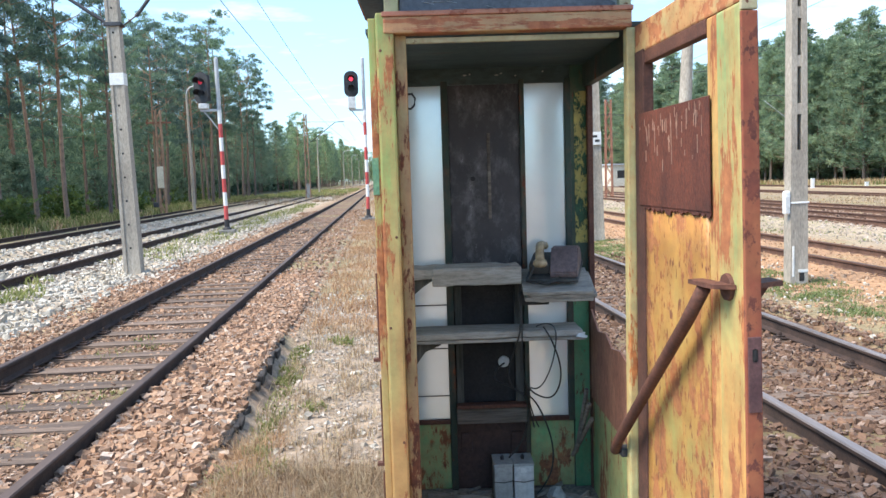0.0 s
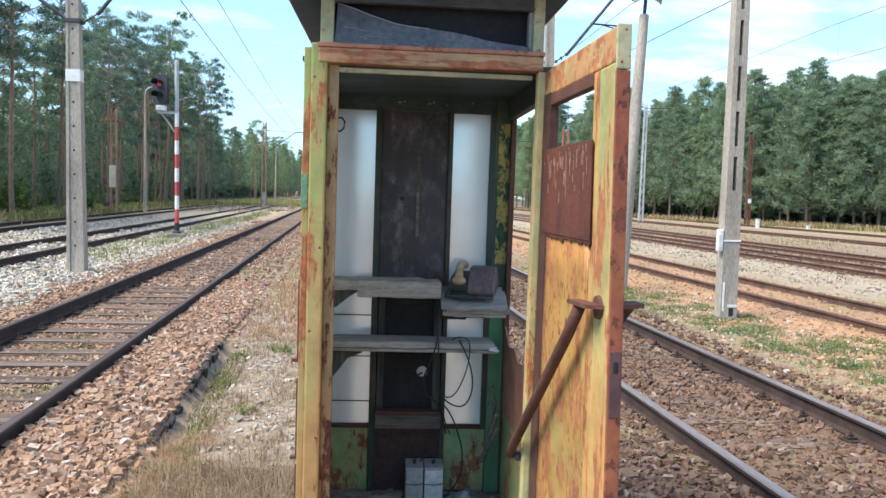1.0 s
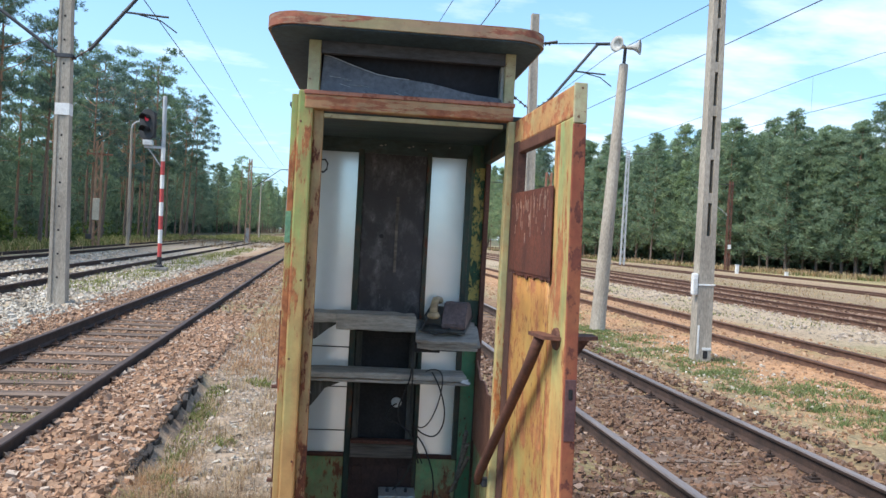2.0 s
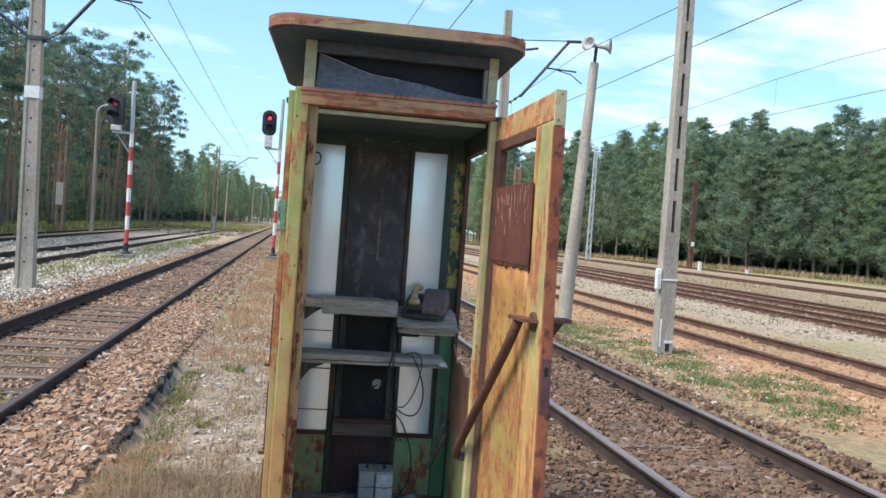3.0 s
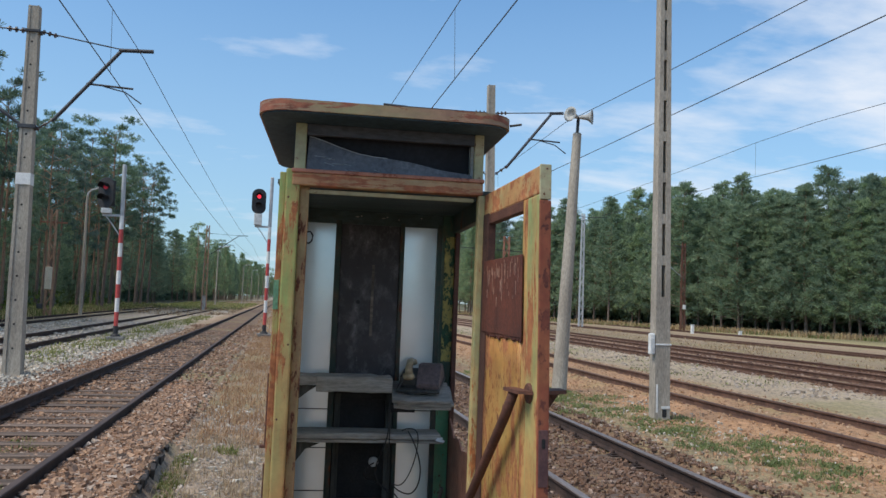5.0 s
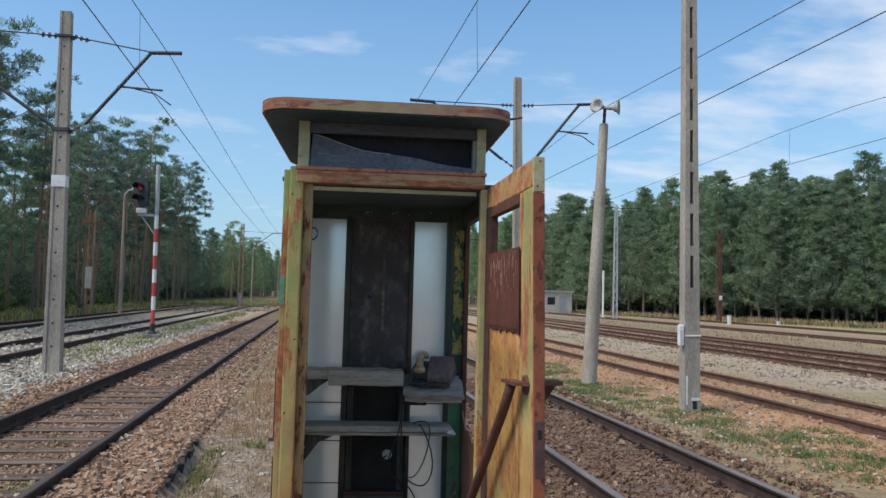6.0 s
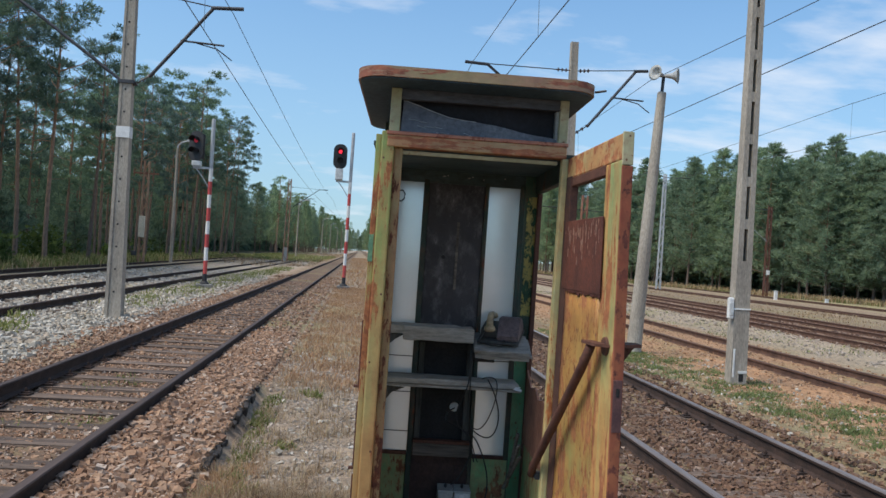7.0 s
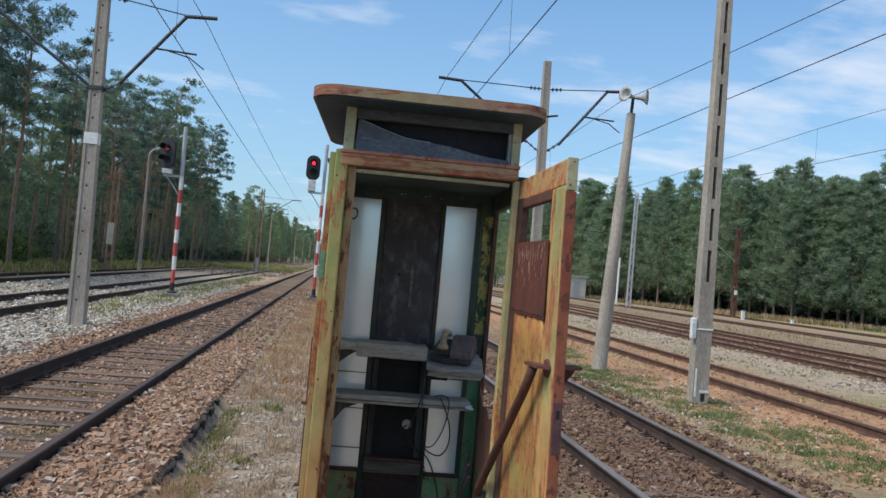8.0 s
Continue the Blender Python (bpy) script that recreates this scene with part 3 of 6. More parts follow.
gx, gy = lines(-12, 12, 0.12, 1800), lines(-1.5, 22, 0.12, 2200)
X, Y = np.meshgrid(gx, gy)
near = np.clip(1.2 - np.maximum(np.abs(X) / 30, np.abs(Y - 10) / 40), 0, 1)
Z = ground_z(X, Y) * near + rng.normal(0, 0.006, X.shape) * (near > 0.5)
i = np.arange(len(gy) - 1)[:, None] * len(gx) + np.arange(len(gx) - 1)[None]
quads = np.stack([i, i + 1, i + 1 + len(gx), i + len(gx)], -1).reshape(-1, 4)
ground = new("ground", cloud_mesh("ground", np.stack([X, Y, Z], -1).reshape(-1, 3), quads, M_GROUND))
ground.data.shade_smooth()
tagged(ground, "gravelly railway ground with ballast, sand and dry grass strips", "ground", kind="structure")


# ---------- railway tracks ----------
RAIL = [(-0.07, 0.0), (0.07, 0.0), (0.07, 0.012), (0.012, 0.028), (0.010, 0.105), (0.034, 0.118), (0.036, 0.14), (0.03, 0.15), (-0.03, 0.15), (-0.036, 0.14), (-0.034, 0.118), (-0.010, 0.105), (-0.012, 0.028), (-0.07, 0.012)]


def rail_mesh(y0, y1, top):
    me = finish("rail", prism(bm_new(), RAIL, y0, y1, "y"), M_RAIL_R if top == M_RAILTOP_R else M_RAIL)
    me.materials.append(top)
    for p in me.polygons:
        if all(me.vertices[v].co.z > 0.139 for v in p.vertices):
            p.material_index = 1
    return me


def sleeper_mesh(seed):
    r = random.Random(seed)
    bm = box(bm_new(), -1.25, 1.25, -0.12, 0.12, -0.15, 0.0, 0.018)
    for v in bm.verts:
        v.co += Vector((r.uniform(-0.02, 0.02), r.uniform(-0.012, 0.012), r.uniform(-0.008, 0.006)))
    return finish("sleeper", bm, M_SLEEPER)


SLEEPERS = [sleeper_mesh(k) for k in range(4)]


def plate_mesh():
    bm = box(bm_new(), -0.17, 0.17, -0.075, 0.075, 0.0, 0.018, 0.004)
    for sx in (-0.115, 0.115):
        box(bm, sx - 0.04, sx + 0.04, -0.03, 0.03, 0.018, 0.035, 0.004)
        lathe(bm, [(0.016, 0.03), (0.018, 0.055), (0.008, 0.075)], 6, (sx, 0, 0))
    return finish("tie_plate", bm, M_RAIL)


PLATE = plate_mesh()


def track(xc, head, y0, y1, top, label, sl0, sl1, step=0.62, plates=0.0, rest=True):
    t = thing("railway_track", label, "railway track", pose(xc, 0, head - 0.15))
    me = rail_mesh(y0, y1, top)
    for sx in (-0.752, 0.752):
        o = new("rail", me); o.parent = t; o.location = (sx, 0, 0)
    y, k = sl0, 0
    r = random.Random(int(xc * 10))
    while y < sl1:
        o = new("sleeper", SLEEPERS[k % 4]); o.parent = t
        o.location = (r.uniform(-0.03, 0.03), y + r.uniform(-0.03, 0.03), -0.012 + r.uniform(-0.008, 0.004))
        o.rotation_euler = (0, 0, r.uniform(-0.015, 0.015))
        if y < plates:
            for sx in (-0.752, 0.752):
                q = new("tie_plate", PLATE); q.parent = t; q.location = (sx, y, -0.008)
        y += step; k += 1
    if rest:
        bm = bm_new()
        while y < sl1 + 70:
            box(bm, -1.25, 1.25, y - 0.12, y + 0.12, -0.1, -0.006)
            y += step
        tagged(part("far_sleepers", bm, M_SLEEPER, t), kind="stuff")
    return t


track(-2.726, 0.13, -40, 420, M_RAILTOP_L, "straight railway track on weathered wooden sleepers in pink ballast", -6, 50, plates=16)
track(3.45, 0.10, -40, 300, M_RAILTOP, "railway track with shiny worn rail heads in brown ballast", -6, 40, plates=16)
track(8.55, 0.10, -40, 300, M_RAILTOP_R, "rusty brown railway track beside the concrete poles", 4, 40)
track(14.85, 0.10, -40, 300, M_RAILTOP_R, "dark rusty railway track in the yard", 10, 40)
track(18.2, 0.10, -40, 300, M_RAILTOP_R, "dark rusty railway track in the yard", 14, 44)
track(26.8, 0.10, -40, 300, M_RAILTOP_R, "distant rusty railway track in the yard", 22, 50, rest=False)
track(35.2, 0.10, -40, 300, M_RAILTOP_R, "distant rusty railway track near the forest", 30, 60, rest=False)
track(-7.65, 0.10, -40, 110, M_RAILTOP_L, "old railway track in pale limestone chippings", 6, 40)
track(-12.3, 0.10, -40, 110, M_RAILTOP_L, "old railway track beside the pine forest", 12, 44)


# ---------- loose stones ----------
def stones(name, label, material, x0, x1, y0, y1, count, smin, smax, avoid=(), sink=0.35, near=1.0, lift=0.0, gap=None):
    """Many small broken stones in one strip, denser towards the near end."""
    u = rng.random(count) ** near
    x, y = rng.uniform(x0, x1, count), y0 + (y1 - y0) * u
    keep = np.ones(count, bool)
    for a, b in avoid:
        keep &= ~((x > a) & (x < b))
    if gap:
        keep &= ~((x > gap[0]) & (x < gap[1]) & (y > gap[2]) & (y < gap[3]))
    x, y = x[keep], y[keep]
    n = len(x)
    cube = np.array([(a, b, c) for a in (-1, 1) for b in (-1, 1) for c in (-1, 1)], float)
    f = np.array([(0, 1, 3, 2), (4, 6, 7, 5), (0, 4, 5, 1), (2, 3, 7, 6), (0, 2, 6, 4), (1, 5, 7, 3)])
    s = rng.uniform(smin, smax, n) * rng.choice([0.7, 1.0, 1.0, 1.35], n)
    v = cube[None] * rng.uniform(0.22, 0.66, (n, 8, 3))
    v *= (s[:, None] * rng.uniform(0.5, 1.3, (n, 3)))[:, None, :]
    a, b = rng.uniform(0, 6.28, n), rng.normal(0, 0.5, n)
    ca, sa, cb, sb = np.cos(a), np.sin(a), np.cos(b), np.sin(b)
    yy, zz = v[..., 1] * cb[:, None] - v[..., 2] * sb[:, None], v[..., 1] * sb[:, None] + v[..., 2] * cb[:, None]
    xx = v[..., 0] * ca[:, None] - yy * sa[:, None]
    yy = v[..., 0] * sa[:, None] + yy * ca[:, None]
    z = ground_z(x, y) + s * (0.5 - sink) * 0.6 + lift + rng.uniform(-0.006, 0.008, n) * (smax / 0.05)
    verts = np.stack([xx + x[:, None], yy + y[:, None], zz + z[:, None]], -1).reshape(-1, 3)
    faces = (f[None] + 8 * np.arange(n)[:, None, None]).reshape(-1, 4)
    ob = new(name, cloud_mesh(name, verts, faces, material))
    return tagged(ob, label, "gravel", kind="stuff")


LR, RR = [(-3.525, -3.43), (-2.02, -1.925)], [(2.65, 2.745), (4.155, 4.25)]
stones("ballast_stones", "pinkish broken ballast stones beside the track", M_STONE_P, -1.92, -1.0, 2.0, 14, 19000, 0.020, 0.054, LR, near=1.6, lift=0.003, gap=(-1.065, -0.9, 4.9, 8.35))
stones("ballast_stones", "pinkish broken ballast stones between the rails", M_STONE_P, -3.4, -2.05, 2.5, 20, 17000, 0.016, 0.036, LR, near=1.5, lift=-0.006)
stones("ballast_stones", "pinkish broken ballast stones along the track shoulder", M_STONE_P, -4.6, -3.54, 4, 24, 8000, 0.022, 0.045, LR, near=1.4)
stones("ballast_stones", "pinkish ballast stones further along the track", M_STONE_P, -4.6, -0.9, 14, 45, 7000, 0.03, 0.06, LR, near=1.4)
stones("ballast_stones", "pinkish ballast stones at the near end of the track", M_STONE_P, -4.4, -1.1, -5, 2.6, 6500, 0.025, 0.05, LR, near=1.0)
stones("ballast_stones", "brown ballast stones at the near end of the track", M_STONE_B, 2.0, 4.9, -5, 2.7, 4500, 0.022, 0.05, RR, near=1.0)
stones("limestone_chippings", "pale grey limestone chippings between the old tracks", M_STONE_W, -6.8, -4.3, 6, 40, 9000, 0.03, 0.075, near=1.5)
stones("limestone_chippings", "pale grey limestone chippings between the rails", M_STONE_W, -11.2, -7.0, 12, 45, 5000, 0.05, 0.10, near=1.3)
stones("ballast_stones", "brown ballast stones between the shiny rails", M_STONE_B, 1.75, 4.95, 2.6, 16, 20000, 0.018, 0.045, RR, near=1.6)
stones("ballast_stones", "sandy orange ballast stones in the yard", M_STONE_O, 4.9, 10.2, 6, 30, 7000, 0.02, 0.045, near=1.4)
stones("small_pebbles", "small grey-brown pebbles strewn over the earth strip", M_STONE_E, -1.0, 0.1, 2.2, 12, 9000, 0.008, 0.024, near=1.4, sink=0.5)
stones("loose_stones", "scattered pale stones on the earth strip", M_STONE_W, -0.85, 0.15, 2.4, 12, 700, 0.012, 0.045, near=1.2, sink=0.6)
stones("ballast_stones", "coarse brown ballast stones under the dark yard tracks", M_STONE_B, 13.3, 19.8, 12, 45, 7000, 0.04, 0.085, near=1.3)
stones("loose_stones", "scattered pale stones around the concrete pole", M_STONE_W, 4.6, 7.0, 7, 14, 350, 0.02, 0.045)
stones("limestone_chippings", "pale sandy chippings between the yard tracks", M_STONE_E, 10.6, 13.4, 14, 45, 1500, 0.03, 0.07, near=1.3)


# ---------- grass ----------
def blades(centres, radius, per, hmin, hmax, width=0.006, lean=0.5):
    c = np.repeat(np.asarray(centres, float), per, 0)
    n = len(c)
    a, r = rng.uniform(0, 6.28, n), radius * np.sqrt(rng.random(n))
    x, y = c[:, 0] + r * np.cos(a), c[:, 1] + r * np.sin(a)
    z = ground_z(x, y) - 0.01
    h = rng.uniform(hmin, hmax, n)
    d, l = rng.uniform(0, 6.28, n), np.abs(rng.normal(0, lean, n)) * h
    w = width * rng.uniform(0.6, 1.5, n)
    px, py = -np.sin(d) * w, np.cos(d) * w
    base = np.stack([x, y, z], -1)
    side = np.stack([px, py, np.zeros(n)], -1)
    mid = base + np.stack([np.cos(d) * l * 0.35, np.sin(d) * l * 0.35, h * 0.6], -1)
    tip = base + np.stack([np.cos(d) * l, np.sin(d) * l, h * rng.uniform(0.75, 1.0, n)], -1)
    v = np.stack([base - side, base + side, mid + side * 0.7, mid - side * 0.7, tip, tip + side * 0.1], 1).reshape(-1, 3)
    k = 6 * np.arange(n)[:, None]
    f = np.concatenate([k + np.array([[0, 1, 2, 3]]), k + np.array([[3, 2, 5, 4]])], 0)
    return v, f


def grass(name, label, material, centres, radius, per, hmin, hmax, width=0.006, lean=0.5):
    v, f = blades(centres, radius, per, hmin, hmax, width, lean)
    return tagged(new(name, cloud_mesh(name, v, f, material)), label, "grass", kind="stuff")


def scatter(x0, x1, y0, y1, n):
    return np.stack([rng.uniform(x0, x1, n), rng.uniform(y0, y1, n)], -1)


grass("dry_grass", "dry straw-coloured grass around the booth", M_DRY, scatter(-0.85, 0.05, 2.0, 4.5, 170), 0.13, 70, 0.03, 0.17, 0.0017, 1.3)
grass("dead_stalks", "thin dark brown dead weed stalks among the dry grass", M_STALK, scatter(-0.85, 0.05, 2.2, 4.6, 110), 0.14, 12, 0.08, 0.22, 0.0013, 0.6)
grass("dry_grass", "matted pale straw lying on the earth", M_DRY, scatter(-0.95, 0.05, 2.2, 7.5, 110), 0.14, 26, 0.008, 0.03, 0.002, 4.0)
grass("dry_grass", "reddish dry grass strip behind the booth", M_DRY_R, scatter(-0.9, 1.6, 8.5, 34, 2200), 0.22, 14, 0.04, 0.13, 0.006, 0.8)
grass("dry_grass", "sparse dry grass stalks on the earth strip", M_DRY, scatter(-0.95, 0.0, 4.0, 9.0, 110), 0.12, 24, 0.03, 0.14, 0.003, 0.9)
grass("green_grass", "green weeds along the black edging", M_GRASS, np.stack([rng.uniform(-0.93, -0.78, 70), rng.uniform(4.8, 8.2, 70)], -1), 0.08, 18, 0.02, 0.08, 0.006, 1.0)
grass("dry_grass", "fine brown dead grass at the foot of the ballast", M_DRY_R, np.stack([rng.normal(-0.88, 0.10, 130), rng.uniform(2.2, 5.2, 130)], -1), 0.13, 44, 0.02, 0.12, 0.0018, 1.2)
grass("green_grass", "low green weeds among the dry grass", M_GRASS_G, [(-0.85, 3.2), (-0.6, 3.0), (-0.95, 4.0), (-0.3, 3.6), (-0.75, 2.6), (-0.9, 4.5), (-0.2, 2.8), (-0.45, 2.4)], 0.14, 130, 0.015, 0.075, 0.006, 1.0)
grass("dry_grass", "tall curled dry grass stems against the booth post", M_DRY, [(0.10, 2.50), (0.16, 2.49), (0.06, 2.48)], 0.05, 9, 0.42, 0.68, 0.0022, 0.16)
grass("green_grass", "small green weed on the earth strip", M_GRASS, [(-0.42, 8.1), (-0.55, 5.9), (-0.7, 4.6), (-0.5, 8.3)], 0.12, 60, 0.03, 0.09, 0.008, 0.9)
grass("green_grass", "green weeds growing between the rails", M_GRASS, [(-2.9, 8.3), (-2.6, 8.6), (-2.75, 9.0), (-2.4, 6.6), (-3.1, 6.4)], 0.22, 50, 0.03, 0.09, 0.006, 0.9)
CLUMPS = [(5.9 + 0.09 * (9 - y) + rng.normal(0, 0.45), y) for y in rng.uniform(6.5, 19, 60)]
grass("green_grass", "green grass patches by the concrete poles", M_GRASS_G, [(x + rng.normal(0, 0.16), y + rng.normal(0, 0.28)) for x, y in CLUMPS for k in range(6)], 0.16, 60, 0.015, 0.075, 0.007, 1.1)
grass("dry_grass", "sparse straw among the grass by the concrete poles", M_DRY, [(5.9 + rng.normal(0, 0.6), y) for y in rng.uniform(6.5, 19, 120)], 0.3, 16, 0.02, 0.09, 0.005, 1.0)
grass("green_grass", "leafy green weeds among pale stones", M_GRASS, [(-5.9, 13.2), (-6.2, 13.8), (-5.7, 12.6), (-6.6, 15.2), (-6.0, 11.8), (-6.1, 12.2)], 0.35, 60, 0.05, 0.22, 0.016, 0.9)
grass("green_grass", "green grass strip along the old tracks", M_GRASS, scatter(-6.6, -4.9, 18, 60, 260), 0.35, 18, 0.05, 0.2, 0.012, 0.8)
grass("green_grass", "long grass at the forest edge", M_GRASS, scatter(-17, -13.6, 24, 95, 700), 0.6, 16, 0.15, 0.6, 0.03, 0.6)
grass("dry_grass", "pale dry grass at the forest edge", M_DRY, scatter(-16, -13.4, 24, 95, 300), 0.6, 12, 0.1, 0.5, 0.02, 0.6)
grass("dry_grass", "low dry grass between the distant yard tracks", M_DRY, scatter(20, 26, 18, 70, 260), 0.5, 14, 0.04, 0.16, 0.016, 0.9)
grass("green_grass", "green grass between the yard tracks", M_GRASS, scatter(10.3, 13.2, 16, 50, 90), 0.5, 18, 0.03, 0.10, 0.012, 0.8)
EDGE = [(30.0, 130.0), (38.0, 86.0), (43.5, 69.0), (51.0, 57.0), (62.0, 44.0), (76.0, 30.0)]


def edge_point(s, off):
    """A point on the edge of the right-hand forest, s from 0 to 1 along it, off metres into the wood."""
    k = min(int(s * (len(EDGE) - 1)), len(EDGE) - 2)
    f = s * (len(EDGE) - 1) - k
    a, b = Vector(EDGE[k]), Vector(EDGE[k + 1])
    d = (b - a).normalized()
    q = a.lerp(b, f) + Vector((-d.y, d.x)) * off
    return q.x, q.y


grass("dry_grass", "tall tan grass before the forest", M_DRY, [edge_point(rng.random(), rng.uniform(-6, 0)) for k in range(520)], 0.8, 14, 0.2, 0.7, 0.035, 0.5)
grass("green_grass", "green verge grass before the forest", M_GRASS, [edge_point(rng.random(), rng.uniform(-7, 0)) for k in range(300)], 0.8, 12, 0.15, 0.5, 0.035, 0.5)


# ---------- shaded gap along the ballast, built as edging boards ---
edging = thing("edging", "near-black boards standing in for the shaded gap beside the pink ballast", "edging")
y = 5.0
while y < 8.3:
    d, o = random.uniform(0.07, 0.2), random.uniform(-0.02, 0.02)
    if not 5.9 < y < 6.35:
        bm = box(bm_new(), -1.085 + o, -1.040 + o, y, y + d + 0.02, -0.2, random.uniform(0.05, 0.105) if y > 6.2 else random.uniform(0.01, 0.05), 0.01, Euler((random.uniform(-0.12, 0.12), random.uniform(-0.15, 0.15), random.uniform(-0.15, 0.15))).to_matrix())
        part("board", bm, M_GAP_SHADE, edging)
    y += d



# ---------- telephone booth ----------
BM = pose(0.01, 2.57, 0, 0, 0, -3.5)
booth = thing("telephone_booth", "derelict rusty green steel telephone booth with an open door", "telephone booth", BM)


def bpart(name, material, *boxes, bevel=0.004, label="", parent=booth):
    bm = bm_new()
    for q in boxes:
        box(bm, *q, bevel)
    return part(name, bm, material, parent, label)


bpart("base", M_CONC_D, (-0.02, 0.89, -0.02, 1.0, -0.06, 0.2), bevel=0.01)
bpart("floor_plate", M_FLOORDIRT, (0.0, 0.91, 0.0, 0.98, 0.2, 0.272))
post = bpart("front_post", M_POST, (0.036, 0.094, 0.0, 0.06, 0.2, 2.24), bevel=0.008)
bpart("corner_strip", M_POST, (0.011, 0.036, 0.016, 0.075, 0.2, 2.225), bevel=0.004, parent=post)
bpart("door_stop", M_POST_IN, (0.094, 0.132, 0.034, 0.062, 0.272, 2.172), bevel=0.004, parent=post)
for k, z in enumerate((0.45, 0.83, 1.22, 1.52, 2.12)):
    part("bolt", lathe(bm_new(), [(0.0045, 0.0), (0.0045, -0.002), (0.002, -0.003)], 8, (0.05 + 0.03 * (k % 2), 0.001, z), "y"), M_RUSTBROWN, post)
bpart("paint_coat", M_TEAL, (0.0095, 0.03, 0.0145, 0.0165, 1.66, 1.78), bevel=0.0005, label="patch of older teal paint", parent=post)
for z in (0.42, 0.74, 1.1):
    bpart("hinge_tab", M_RUSTBROWN, (-0.014, 0.012, 0.03, 0.05, z, z + 0.012), bevel=0.002, parent=post)
    bpart("hinge_pin", M_RUSTBROWN, (0.004, 0.011, 0.03, 0.042, z + 0.012, z + 0.30), bevel=0.003, parent=post)
post = bpart("front_post", M_POST_R, (0.841, 0.87, 0.0, 0.05, 0.2, 2.172), bevel=0.006)
bpart("rear_jamb", M_GREEN, (0.872, 0.915, 0.085, 0.13, 0.2, 2.2))
lin = bpart("lintel", M_LINTEL, (0.062, 0.858, -0.006, 0.06, 2.172, 2.224), bevel=0.006)
bpart("lintel_lip", M_LIP, (0.058, 0.862, -0.012, 0.06, 2.224, 2.240), bevel=0.004, label="pinkish rusted upper edge", parent=lin)
bpart("lintel_stop", M_PALE, (0.132, 0.826, 0.034, 0.056, 2.146, 2.162), bevel=0.003)
bpart("back_post", M_GREEN_SHADE_M, (0.013, 0.05, 0.925, 0.98, 0.2, 2.43))
bp = bpart("back_post", M_GREEN_SHADE_M, (0.822, 0.898, 0.925, 0.98, 0.2, 2.43))
# Plain green below the shelf; the shade above is in the post's colour.
bpart("paint_coat", M_GREEN, (0.824, 0.896, 0.9205, 0.9255, 0.275, 1.24), bevel=0.001, label="lower part of the post in its unshaded green", parent=bp)
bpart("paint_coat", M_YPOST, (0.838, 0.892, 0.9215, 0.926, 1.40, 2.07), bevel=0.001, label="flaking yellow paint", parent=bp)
bpart("mullion", M_GREEN_SHADE_D, (0.252, 0.282, 0.925, 0.965, 0.272, 2.13))
bpart("mullion", M_GREEN_SHADE_D, (0.598, 0.620, 0.925, 0.965, 0.272, 2.13))
bpart("mullion", M_GREEN_SHADE_D, (0.797, 0.824, 0.92, 0.965, 0.585, 2.13))
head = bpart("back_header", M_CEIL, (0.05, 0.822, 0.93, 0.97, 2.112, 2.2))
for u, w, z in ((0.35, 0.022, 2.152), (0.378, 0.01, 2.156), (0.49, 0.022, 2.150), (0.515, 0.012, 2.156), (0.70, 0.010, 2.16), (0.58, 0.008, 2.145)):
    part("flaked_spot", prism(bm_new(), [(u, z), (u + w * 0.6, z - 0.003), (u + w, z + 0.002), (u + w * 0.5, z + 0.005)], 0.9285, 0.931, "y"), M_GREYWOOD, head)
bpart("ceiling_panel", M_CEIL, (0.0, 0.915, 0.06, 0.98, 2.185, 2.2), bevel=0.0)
board = bpart("back_board", M_BOARD, (0.282, 0.598, 0.938, 0.952, 1.25, 2.13), label="dark scuffed plywood board")
part("keyhole", lathe(bm_new(), [(0.011, 0.0), (0.011, 0.006)], 10, (0.385, 0.930, 1.70), "y"), M_BLACK, board)
bpart("scuff_strip", M_GREYWOOD_D, (0.452, 0.466, 0.934, 0.939, 1.52, 1.9), bevel=0.001, parent=board)
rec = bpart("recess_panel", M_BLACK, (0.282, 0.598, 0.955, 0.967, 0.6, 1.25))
bpart("side_slat", M_SLAT, (0.286, 0.318, 0.92, 0.95, 0.66, 1.22), parent=rec)
bpart("side_slat", M_SLAT, (0.556, 0.592, 0.92, 0.95, 0.62, 1.22), parent=rec)
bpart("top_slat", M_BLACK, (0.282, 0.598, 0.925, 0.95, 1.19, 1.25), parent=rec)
bpart("ledge_board", M_GREYWOOD_D, (0.282, 0.60, 0.885, 0.935, 0.595, 0.665), bevel=0.006)
bpart("ledge_lip", M_RUSTBROWN, (0.284, 0.598, 0.875, 0.93, 0.668, 0.684), bevel=0.004)
bpart("maroon_panel", M_LOWPANEL, (0.278, 0.602, 0.94, 0.955, 0.272, 0.595))
for u in (0.30, 0.53):
    bpart("cover_plate", M_LOWPANEL, (u, u + 0.05, 0.93, 0.94, 0.44, 0.54), bevel=0.004)
bpart("lower_panel", M_GREEN_LOW, (0.05, 0.252, 0.945, 0.955, 0.272, 0.585))
bpart("lower_panel", M_GREEN_LOW, (0.62, 0.822, 0.945, 0.955, 0.272, 0.585))
for a, b in ((0.05, 0.252), (0.62, 0.822)):
    bpart("sill_bar", M_RUSTBROWN, (a, b, 0.925, 0.96, 0.585, 0.605))


def pane(u0, u1, z0, z1, v=0.944):
    o = bpart("pane", M_PANE, (u0, u1, v, v + 0.006, z0, z1), bevel=0.0)
    return o


